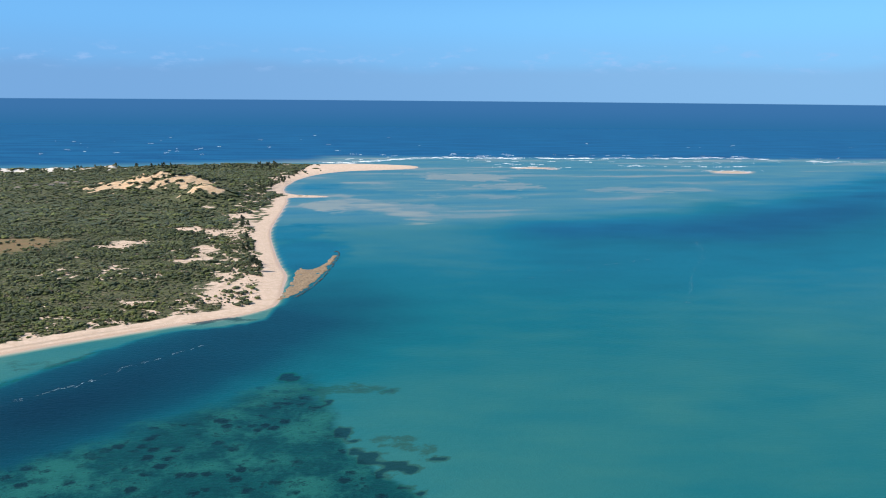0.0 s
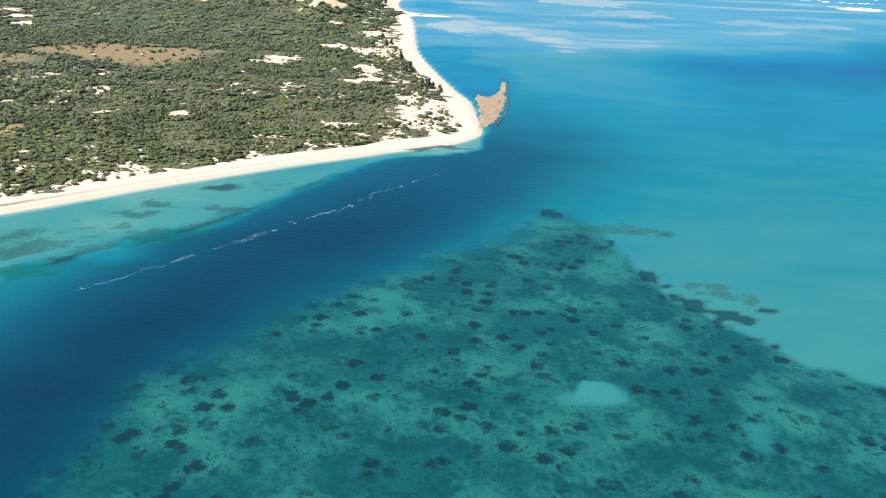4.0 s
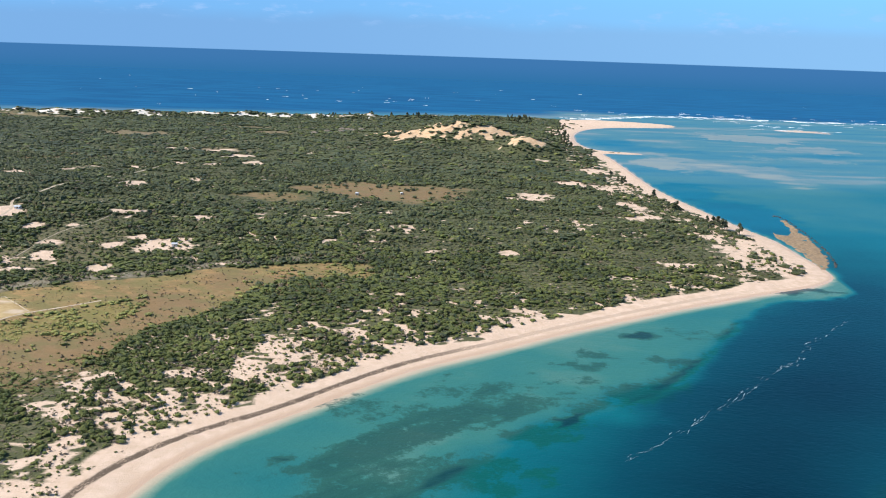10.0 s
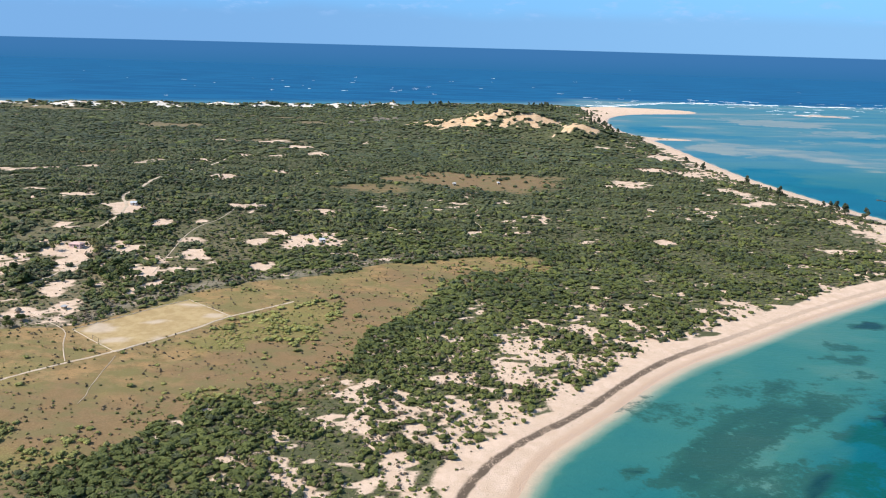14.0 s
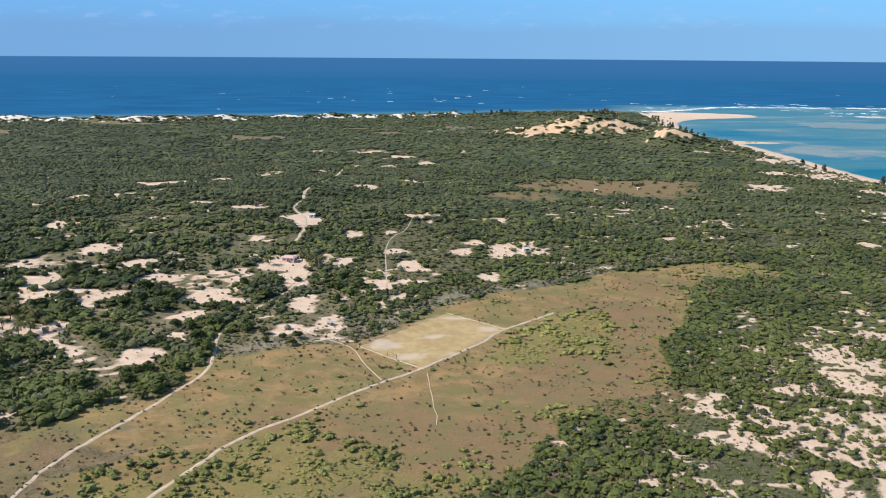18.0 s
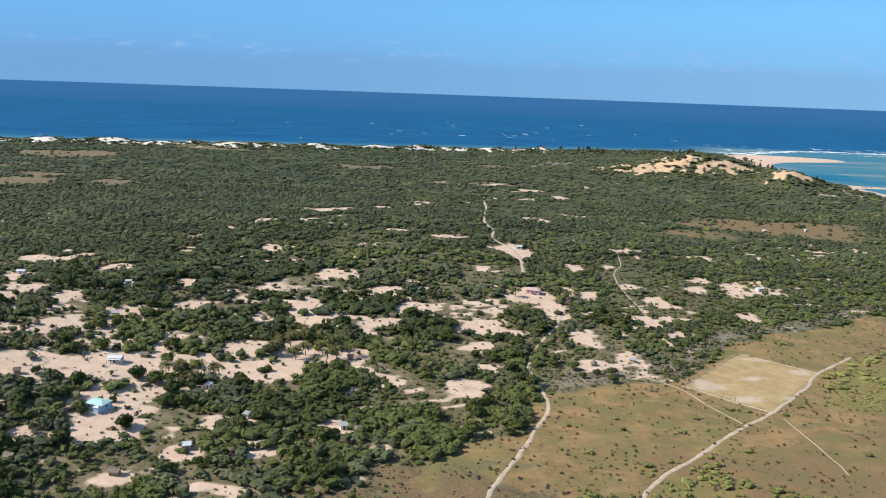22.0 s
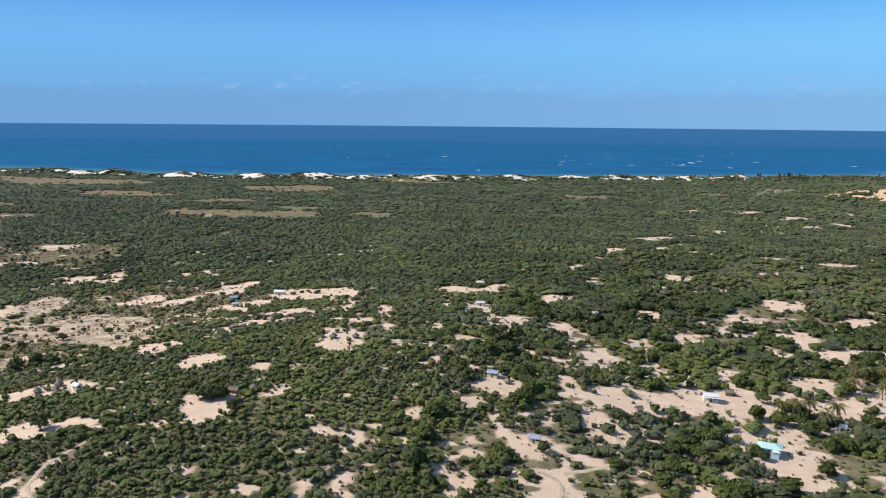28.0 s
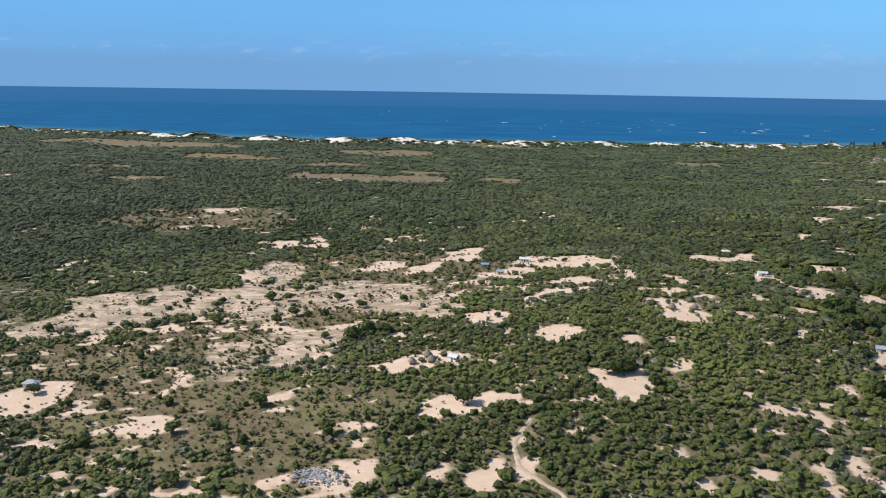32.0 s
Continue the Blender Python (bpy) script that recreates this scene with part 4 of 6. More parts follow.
def water(x, y):
    x, y = np.ravel(np.array(x, float)), np.ravel(np.array(y, float))
    w = {}
    off = -line_distance(x, y, COAST, True)
    bed = line_distance(x, y, CHANNEL_BED)
    far = ramp(x + y, 300, 1500)
    width = 66 + 22 * ramp(y, 380, 600) + 100 * far
    shoal = 0.56 + 0.05 * ramp(y, 900, 500) + (turb(x, y, 170, 3) - 0.5) * 0.16
    cut = 0.54 + 0.08 * ramp(y, 420, 280) - 0.45 * ramp(x, -230, 20)
    shoal = shoal - cut * np.exp(-(bed / width) ** 2.0 * 0.75)
    lagoon = ramp(y, 950, 1350) * ramp(y - 0.72 * x + (turb(x, y, 150, 19) - 0.5) * 300, 880, 1300)
    streak = turb(x * 0.35 + y * 0.5, y * 2.2 - x * 0.5, 120, 7)
    shoal = shoal * (1 - lagoon) + lagoon * (0.68 + (streak - 0.5) * 0.3)
    # near shore on the south side: sandy shelf
    shelf_w = 20 + 72 * ramp(x, -215, -330)
    shelf = ramp(off + (turb(x, y, 30, 47) - 0.5) * 34, shelf_w * 1.45, shelf_w * 0.70) * (y < 740) * (x < -150)
    shoal = np.maximum(shoal, shelf * (0.70 + (turb(x, y, 70, 17) - 0.5) * 0.26))
    w["shelf"] = shelf
    bars = ellipses(x, y, [(-110, 1390, 120, 80, 0.74), (-30, 1340, 80, 50, 0.72), (-200, 1420, 60, 90, 0.8), (60, 1930, 130, 110, 0.79), (145, 1750, 80, 90, 0.76), (60, 1560, 110, 50, 0.73), (-130, 1730, 60, 60, 0.7), (245, 2190, 60, 40, 0.95), (742, 2126, 70, 50, 0.95), (420, 1700, 190, 70, 0.74), (-60, 2010, 80, 30, 0.75)], 0.5)
    shoal = np.maximum(shoal, bars)
    bay = ellipses(x, y, [(-165, 980, 45, 90), (-205, 1130, 40, 70), (-255, 1700, 45, 110), (-180, 1620, 90, 40)], 0.3)
    shoal = shoal - 0.12 * bay * (bars < 0.4)
    shoal = np.maximum(shoal, ramp(off, 26 - 16 * ramp(y, 670, 715) * (x > -330), -1))
    # a tongue of pale sand sweeping off the small spit, and a deeper blue reach beyond the flats
    tongue = ramp(line_distance(x, y, TONGUE) + (turb(x, y * 2.0, 70, 37) - 0.5) * 70, 110, 20)
    shoal = np.maximum(shoal, 0.77 * tongue * (0.85 + 0.3 * turb(x, y * 2.0, 50, 39)))
    reach = np.exp(-(line_distance(x, y, BLUE_REACH) / (90 + 80 * turb(x, y, 120, 43))) ** 2) * (1 - 0.9 * tongue)
    shoal = shoal - 0.19 * reach
    w["lagoon"] = np.maximum.reduce([lagoon, bay * 0.6, reach, 0.4 * ramp(y + 0.25 * x, 640, 1050)])
    w["shoal"] = shoal
    rd = line_distance(x, y, REEF_FLAT, True)
    holes = ellipses(x, y, [(-97, 317, 11, 12), (-108, 311, 10, 7, 0.7), (-40, 293, 9, 13, 0.6)], 0.2)
    reef = ramp((rd + (turb(x, y, 40, 23) - 0.5) * 30) / (10 + 34 * np.exp(-(((1.32 * x + 660 - y) / 1.656) / 45) ** 2)), -1, 1) * (1 - 0.8 * holes)
    w["reef"] = reef
    w["shoal"] = np.where(reef > 0.05, np.maximum(w["shoal"], 0.62 * holes), w["shoal"])
    along = turb((x * 0.72 + y * 0.69) * 0.4, (y * 0.72 - x * 0.69) * 1.5, 26, 27)
    w["weed"] = np.maximum.reduce([ellipses(x, y, SHELF_WEED, 0.3), 1.4 * ellipses(x, y, EDGE_WEED, 0.35), shelf * ramp(along, 0.43, 0.60) * 0.8 * ramp(off, 16, 34) * ramp(x, -330, -400),
                                 0.95 * np.exp(-((off - shelf_w * 0.95) / 9) ** 2) * ramp(along, 0.36, 0.52) * (y < 640) * (x < -230)])
    bar_line = 2520 + 0.04 * x + (turb(x, y, 120, 33) - 0.5) * 60
    w["ocean"] = np.maximum(ramp(y, bar_line - 30, bar_line + 120), ramp(x, -300, -420) * ramp(y, 1650, 1720) * ramp(off, 30, 240))
    d = np.min([line_distance(x, y, p) for p in FOAM_LINES], 0)
    foam = np.exp(-(d / 3.2) ** 2) * 0.42
    surf = np.exp(-((y - bar_line) / 16) ** 2) * ramp(x, -330, -200) * ramp(x, 1500, 900) * 0.42
    w["foam"] = np.maximum(foam, surf)
    return w


sx = steps_of((-4650, -900, 150), (-900, -570, 40), (-570, 320, 5.5), (320, 1500, 18), (1500, 4651, 225))
sy = steps_of((-2700, 120, 120), (120, 760, 5.5), (760, 1600, 9), (1600, 2750, 14), (2750, 4951, 220))
wx, wy = [a.ravel() for a in np.meshgrid(sx, sy)]
fields = water(wx, wy)
sea = tagged(new("sea", mesh_from("sea", np.stack([wx, wy, np.zeros(len(wx))], 1), grid_faces(len(sx), len(sy)), SEA, True, {k: fields[k] for k in ("shoal", "reef", "weed", "ocean", "foam", "lagoon")})),
             "turquoise shallows, coral flats and deep blue ocean", "sea", kind="structure")

# ---- small helpers for things ----
def part(name, mesh, parent, label="", at=None):
    """Links a mesh as one part under a thing or under a part."""
    ob = new(name, mesh)
    ob.parent = parent
    if at is not None:
        ob.matrix_basis = at
    if label:
        ob["label"] = label
    return ob


def thing(name, x, y, turn=0.0, z=None, scale=1.0):
    ob = new(name)
    ob.empty_display_size = 0.5
    ob.matrix_world = pose(x, y, spot(x, y) if z is None else z, 0, 0, turn) @ Matrix.Scale(scale, 4)
    return ob


def shape(name, bm, mat, smooth=False):
    me = bpy.data.meshes.new(name)
    if smooth:
        for f in bm.faces:
            f.smooth = True
    bm.to_mesh(me)
    bm.free()
    me.materials.append(mat)
    return me


def box(bm, x0, y0, z0, x1, y1, z1, m=None):
    v = [Vector((x, y, z)) for z in (z0, z1) for y in (y0, y1) for x in (x0, x1)]
    v = [bm.verts.new(m @ p if m else p) for p in v]
    for f in ((0, 2, 3, 1), (4, 5, 7, 6), (0, 1, 5, 4), (1, 3, 7, 5), (3, 2, 6, 7), (2, 0, 4, 6)):
        bm.faces.new([v[i] for i in f])
    return bm


def boxes(name, mat, *dims):
    bm = bmesh.new()
    for d in dims:
        box(bm, *d)
    return shape(name, bm, mat)


def tube(bm, path, radii, sides=6):
    """A tapered tube along points."""
    rings = []
    for i, (p, r) in enumerate(zip(path, radii)):
        p = Vector(p)
        d = (Vector(path[min(i + 1, len(path) - 1)]) - Vector(path[max(i - 1, 0)])).normalized()
        a = d.orthogonal().normalized()
        b = d.cross(a)
        rings.append([bm.verts.new(p + (a * math.cos(k * math.tau / sides) + b * math.sin(k * math.tau / sides)) * r) for k in range(sides)])
    for lo, hi in zip(rings, rings[1:]):
        for k in range(sides):
            bm.faces.new((lo[k], lo[(k + 1) % sides], hi[(k + 1) % sides], hi[k]))
    bm.faces.new(rings[-1])
    bm.faces.new(rings[0][::-1])


# ---- foliage ----
G = (1 + 5 ** 0.5) / 2
ICO = np.array([(-1, G, 0), (1, G, 0), (-1, -G, 0), (1, -G, 0), (0, -1, G), (0, 1, G), (0, -1, -G), (0, 1, -G), (G, 0, -1), (G, 0, 1), (-G, 0, -1), (-G, 0, 1)]) / (1 + G * G) ** 0.5
ICO_FACES = np.array([0, 11, 5, 0, 5, 1, 0, 1, 7, 0, 7, 10, 0, 10, 11, 1, 5, 9, 5, 11, 4, 11, 10, 2, 10, 7, 6, 7, 1, 8, 3, 9, 4, 3, 4, 2, 3, 2, 6, 3, 6, 8, 3, 8, 9, 4, 9, 5, 2, 4, 11, 6, 2, 10, 8, 6, 7, 9, 8, 1]).reshape(20, 3)
ICO_UPPER = ICO_FACES[[i for i in range(20) if ICO[ICO_FACES[i]][:, 2].mean() > -0.6]]


# a plainer mound for shrubs far off
MOUND = np.array([(0.05, 0, 1.0)] + [(0.78 * math.cos(k * math.tau / 4), 0.78 * math.sin(k * math.tau / 4), 0.62) for k in range(4)] + [(math.cos((k + 0.5) * math.tau / 4), math.sin((k + 0.5) * math.tau / 4), -0.45) for k in range(4)])
MOUND_FACES = np.array([(0, 1 + k, 1 + (k + 1) % 4) for k in range(4)] + [(1 + k, 5 + k, 1 + (k + 1) % 4) for k in range(4)] + [(1 + k, 5 + (k + 3) % 4, 5 + k) for k in range(4)])
ROUND = (ICO, ICO_UPPER)


def clumps(rng, centre, r, h, count, low=-0.15, size=(0.15, 0.33), core=0.76, form=ROUND):
    """Leafy crowns: a lumpy core each, dressed with small leaf sprays that stand off it. centre: (n, 3) at the crown's foot."""
    n = len(centre)
    body, skin = form
    r, h = np.asarray(r, float), np.asarray(h, float)
    turn = rng.rand(n) * math.tau
    c, s = np.cos(turn)[:, None], np.sin(turn)[:, None]
    v = np.stack([body[None, :, 0] * c - body[None, :, 1] * s, body[None, :, 0] * s + body[None, :, 1] * c, np.repeat(body[None, :, 2], n, 0)], 2)
    v = v * (0.60 + 0.80 * rng.rand(n, len(body), 1)) * core
    v = v * np.stack([r * (0.8 + 0.4 * rng.rand(n)), r * (0.8 + 0.4 * rng.rand(n)), h / 2], 1)[:, None, :] + centre[:, None, :]
    v[:, :, 2] += h[:, None] / 2
    verts, faces = [v.reshape(-1, 3)], [(skin[None] + (np.arange(n) * len(body))[:, None, None]).reshape(-1, 3)]
    if count:
        cz = low + (1 - low) * rng.rand(n, count)
        ph = rng.rand(n, count) * math.tau
        st = np.sqrt(1 - cz ** 2)
        d = np.stack([np.cos(ph) * st, np.sin(ph) * st, cz], 2)
        mid = d * (0.74 + 0.36 * rng.rand(n, count, 1)) * np.stack([r, r, h / 2], 1)[:, None, :] + centre[:, None, :]
        mid[:, :, 2] += h[:, None] / 2
        nrm = d + (rng.rand(n, count, 3) - 0.5) * 1.3 + np.array([0, 0, 0.25])
        nrm /= np.linalg.norm(nrm, axis=2, keepdims=True)
        a = np.cross(nrm, rng.rand(n, count, 3) - 0.5)
        a /= np.linalg.norm(a, axis=2, keepdims=True) + 1e-9
        b = np.cross(nrm, a)
        sz = (size[0] + (size[1] - size[0]) * rng.rand(n, count, 1)) * r[:, None, None]
        tri = np.stack([mid + (a * math.cos(k) + b * math.sin(k)) * sz * (0.7 + 0.6 * rng.rand(n, count, 1)) for k in (0.0, 2.1, 4.2)], 2)
        verts.append(tri.reshape(-1, 3))
        faces.append(np.arange(n * count * 3).reshape(-1, 3) + n * len(body))
    return np.concatenate(verts), np.concatenate(faces)


def scatter(x0, x1, y0, y1, gap, seed):
    rng = np.random.RandomState(seed)
    px, py = [a.ravel() for a in np.meshgrid(np.arange(x0, x1, gap), np.arange(y0, y1, gap))]
    px, py = px + (rng.rand(len(px)) - 0.5) * gap * 1.25, py + (rng.rand(len(py)) - 0.5) * gap * 1.25
    # the wedge of land that the flight looks out on
    ok = (px > -1310 - 0.93 * (py - 55)) & (px < -130)
    return px[ok], py[ok], rng


track_all = list(TRACK_LINES.items())


def growth(px, py):
    """How likely a shrub stands at each place, its size factor, and what the place is."""
    c = cover(px, py)
    tr = np.min([line_distance(px, py, ln) for _, ln in track_all], 0)
    # thickens inland to the west, which also darkens the tone for backlit shade
    thick = ramp(turb(px, py, 24, 101) * 0.55 + turb(px, py, 75, 103) * 0.45 + 0.10 * ramp(px, -820, -1120) * ramp(py, 400, 520), 0.40, 0.54)
    thick = np.maximum(thick, 0.8 * ramp(px, -1095, -1150) * ramp(px, -1500, -1420))
    coastal = np.maximum(ramp(px, -780, -720) * (c["meadow"] < 0.2), ramp(px, -1110, -1180) * ramp(px, -1480, -1400) * (c["dry"] < 0.3))
    stand = ramp(turb(px, py, 19, 201) * 0.75 + turb(px, py, 46, 205) * 0.25, 0.41, 0.52)
    hamlet = ramp(px, -780, -900) * ramp(py, 240, 300) * ramp(py, 760, 620) * ramp(px, -1190, -1090)
    p = np.maximum(0.74 + 0.26 * thick, coastal * (0.84 + 0.14 * thick))
    p = p * (1 - hamlet * 0.75) + hamlet * 0.75 * (0.30 + 0.7 * stand)
    hold = np.where(c["plain"] > 0.3, 0.985, np.where(c["loose"] >= c["sand"] - 0.12, 0.55 + 0.37 * ramp(px, -880, -940), 0.96))
    p = p * (1 - ramp(c["sand"], 0.40, 0.62) * hold)
    md = line_distance(px, py, MEADOW, True)
    rim = 0.42 * ramp(md, 26, 2) * ramp((px + 860 - py + 300) * 0.707, 5, 50) * ramp(turb(px, py, 11, 113), 0.40, 0.56)
    p = np.where(c["meadow"] > 0.5, 0.022 + 0.42 * ramp(px, -615, -530) * ramp(turb(px, py, 13, 111), 0.38, 0.56) + rim + 0.8 * ramp(c["lush"], 0.15, 0.45) * ramp(turb(px, py, 9, 107), 0.34, 0.52), p)
    p = p * np.where(c["pitch"] > 0.1, 0, 1) * (1 - 0.96 * ramp(c["pans"], 0.25, 0.6)) * (1 - 0.93 * ramp(c["heath"], 0.1, 0.6)) * (1 - 0.60 * ramp(c["dry"], 0.2, 0.7))
    p = p * ramp(tr, 1.4, 3.2) * ramp(c["shore"], 20, 26)
    p = np.maximum(p, 0.75 * ramp(c["ashen"], 0.25, 0.5) * ramp(turb(px, py, 9, 109), 0.40, 0.55)) * (1 - ramp(c["pitch"], 0, 0.2))
    c["stand"] = stand * hamlet
    return p, c, thick


FAR_FORM = (MOUND, MOUND_FACES)
ZONES = [("scrub", -1110, -430, 226, 480, 2.25, 8, 11, ROUND), ("scrub", -1620, -1110, 226, 420, 1.75, 6, 16, ROUND), ("scrub", -1620, -1110, 420, 480, 2.4, 6, 17, ROUND), ("scrub", -1960, -140, 480, 740, 3.0, 5, 12, ROUND), ("scrub", -2300, -140, 740, 1150, 3.7, 2, 13, FAR_FORM), ("scrub", -1800, -480, -340, 226, 9.0, 0, 15, FAR_FORM), ("scrub", -3100, -300, 1150, 2260, 7.0, 0, 14, FAR_FORM)]
for name, x0, x1, y0, y1, gap, sprays, seed, form in ZONES:
    px, py, rng = scatter(x0, x1, y0, y1, gap, seed)
    p, c, thick = growth(px, py)
    ok = rng.rand(len(px)) < p
    meadow, shore, lush, dry, ashen, stand, strip = [c[k][ok] for k in ("meadow", "shore", "lush", "dry", "ashen", "stand", "strip")]
    px, py, thick = px[ok], py[ok], thick[ok]
    z = height(px, py, shore)
    size = gap * (0.34 + 0.86 * rng.rand(len(px)) ** 2.4) * (1 - 0.16 * strip) * (0.70 + 0.52 * thick)
    size = size * np.where(meadow > 0.5, 0.75 + 0.05 * ramp(lush, 0.2, 0.5), 1.0) * np.where(dry > 0.4, 0.7, 1.0) * np.where(ashen > 0.3, 0.75, 1.0)
    size = size * (1 + 0.55 * stand) * (1 + 0.12 * ramp(px, -780, -700))
    tall = np.minimum(size * (0.85 + 0.7 * rng.rand(len(px))) * (0.58 + 0.62 * thick) * (1 + 0.35 * stand), 2.8 + 1.4 * ramp(py, 560, 760) + 1.6 * stand)
    tall = tall * (1 - 0.12 * np.maximum(ramp(py, 600, 780), ramp(px, -760, -700))) * np.where(meadow > 0.5, 0.75, 1)
    sort = rng.rand(len(px))
    odd = (meadow > 0.5) | ((lush > 0.3) & (sort > 0.4))
    twig = (~odd) & (sort > 0.945 - 0.13 * strip - 0.12 * (dry > 0.4) - 0.35 * (ashen > 0.3))
    # share of the shade-darkened leaves, growing to the north and far west
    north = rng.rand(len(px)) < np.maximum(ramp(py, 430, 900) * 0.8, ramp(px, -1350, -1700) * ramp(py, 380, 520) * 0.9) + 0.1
    silver = ~(odd | twig) & (turb(px, py, 24, 211) + 0.1 * (rng.rand(len(px)) - 0.5) > 0.65) & (py < 640) & (px > -1500) & (px < -760)
    leafy = ~(odd | twig | silver)
    for sub, mat, label in ((leafy & ~north, SCRUB, "dense green coastal scrub on sandy soil"), (leafy & north, SHADED_SCRUB, "dark olive coastal scrub on sandy soil, distant shade put in its colour"), (silver, SILVERLEAF, "silvery grey-green shrubs on dry sandy soil"), (odd, MEADOWBUSH, "low yellow-green bushes in the dry meadow"), (twig, GREYTWIG, "bare grey-brown dry shrubs between green scrub")):
        if sub.sum() < 3:
            continue
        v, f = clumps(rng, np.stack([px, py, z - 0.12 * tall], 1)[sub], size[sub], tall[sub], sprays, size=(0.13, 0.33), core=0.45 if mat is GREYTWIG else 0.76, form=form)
        # inland west is toned down: shade of backlit crowns put into the colour
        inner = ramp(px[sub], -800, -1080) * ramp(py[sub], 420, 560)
        open_or_backlit = -0.55 * inner + 0.5 * strip[sub] + (1 - thick[sub]) * (1 - np.minimum(stand[sub], 1)) - 0.45 * np.minimum(stand[sub], 1)
        thin = np.concatenate([np.repeat(open_or_backlit, len(form[0])), np.repeat(open_or_backlit, sprays * 3)])
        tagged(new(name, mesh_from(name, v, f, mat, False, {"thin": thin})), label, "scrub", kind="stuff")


# low tufts and seedlings in the open ground
px, py, rng = scatter(-1650, -480, 245, 680, 2.9, 21)
p, c, thick = growth(px, py)
open_ground = np.maximum.reduce([c["meadow"] * 0.55, ramp(c["dry"], 0.2, 0.6), c["plain"] * 0.35, ramp(c["sand"], 0.4, 0.7) * 0.22 * (c["shore"] > 26), ramp(c["ashen"], 0.2, 0.5) * 0.9])
ok = (rng.rand(len(px)) < open_ground * ramp(turb(px, py, 10, 131), 0.34, 0.6)) & (c["pitch"] < 0.1) & (c["shore"] > 24)
px, py, sh = px[ok], py[ok], c["shore"][ok]
size = 0.28 + 0.6 * rng.rand(len(px)) ** 2
kinds = rng.rand(len(px))
for sub, mat, label in ((kinds < 0.22, SCRUB, "small green shrubs dotted over open ground"), (kinds >= 0.22, GREYTWIG, "dry brown grass tufts over open ground")):
    v, f = clumps(rng, np.stack([px, py, height(px, py, sh) - 0.08], 1)[sub], size[sub], size[sub] * 1.0, 7, 0.0, (0.4, 0.8), 0.6)
    tagged(new("tufts", mesh_from("tufts", v, f, mat)), label, "grass", kind="stuff")


def crown_mesh(name, seed, lobes, r, h, base, sprays, mat):
    rng = np.random.RandomState(seed)
    cs, rs = [], []
    for i in range(lobes):
        a, q = i * 2.4 + rng.rand(), (0.0 if i == 0 else r * (0.35 + 0.35 * rng.rand()))
        cs.append((math.cos(a) * q, math.sin(a) * q, base + h * (0.28 if i == 0 else 0.42 * rng.rand())))
        rs.append(r * (0.62 if i == 0 else 0.36 + 0.2 * rng.rand()))
    rs = np.array(rs)
    v, f = clumps(rng, np.array(cs), rs, np.full(lobes, h * 0.62) * rs / rs[0] * 1.1, sprays, -0.7, (0.16, 0.34))
    return mesh_from(name, v, f, mat, lobes * len(ICO_UPPER))


def trunk_mesh(name, seed, base, r, thick):
    rng = random.Random(seed)
    bm = bmesh.new()
    lean = rng.uniform(-0.25, 0.25)
    tube(bm, [(0, 0, -0.3), (lean * 0.5, 0.05, base * 0.6), (lean, 0, base * 1.25)], [thick * 1.3, thick, thick * 0.75], 7)
    for i in range(4):
        a = i * 1.6 + rng.random()
        tube(bm, [(lean * 0.8, 0, base), (lean + math.cos(a) * r * 0.3, math.sin(a) * r * 0.3, base * 1.45), (lean + math.cos(a) * r * 0.6, math.sin(a) * r * 0.6, base * 1.9)], [thick * 0.6, thick * 0.4, thick * 0.15], 5)
    return shape(name, bm, BARK, True)


def tree_kind(seed, r, h, base, sprays, mat, label, lobes=7):
    t = new("tree")
    part("trunk", trunk_mesh("trunk", seed, base, r, 0.09 * r), t)
    part("crown", crown_mesh("crown", seed + 50, lobes, r, h, base, sprays, mat), t)
    return tagged(t, label, "tree", "village trees")


TREES = [tree_kind(1, 4.2, 5.2, 0.7, 90, BROADLEAF, "broad dark green tree with a rounded crown on sand"), tree_kind(2, 3.4, 4.6, 0.6, 90, BROADLEAF, "round dark green tree on sandy ground"),
         tree_kind(3, 2.7, 3.6, 0.4, 80, BROADLEAF, "small round dark green tree on sandy ground"), tree_kind(4, 3.8, 4.4, 0.7, 80, SCRUB, "spreading olive-green tree among scrub")]
first = [False] * 4


def plant(i, x, y, s=1.0):
    rng = random.Random(int(x * 7 + y * 13))
    m = pose(x, y, spot(x, y) - 0.1, 0, 0, rng.uniform(0, 360))
    if not first[i]:
        first[i] = True
        TREES[i].matrix_world = m
        return TREES[i]
    ob = copy_thing(TREES[i], m)
    ob.scale = (s, s, s * rng.uniform(0.9, 1.1))
    return ob


# single trees on the bare plain and in the yards
for x, y in [(-1495.2, 379.9), (-1445.5, 363.7), (-1456.0, 438.8), (-1436.7, 443.1), (-1411.7, 449.3), (-1400.4, 446.2), (-1395.5, 465.3), (-1371.6, 445.3), (-1353.6, 429.2), (-1335.4, 442.0), (-1376.2, 414.9), (-1430.3, 400.2), (-1417.1, 400.9), (-1372.0, 356.3), (-1386.4, 401.5), (-1353.9, 380.6), (-1426.1, 319.2), (-1443.1, 307.0), (-1407.2, 299.7), (-1421.6, 298.4), (-1384.0, 304.7), (-1456.6, 353.3), (-1425.0, 349.7), (-1341.3, 277.6), (-1369.7, 283.1), (-1350.7, 251.9), (-1459.3, 390.3), (-1445.5, 390.3), (-1316.7, 288.1), (-1383.6, 415.0), (-1368.2, 416.8), (-1393.2, 269.7), (-1356.7, 287.7), (-1349.5, 306.8)]:
    plant(1 + int(x + y) % 2, x, y, 0.85)
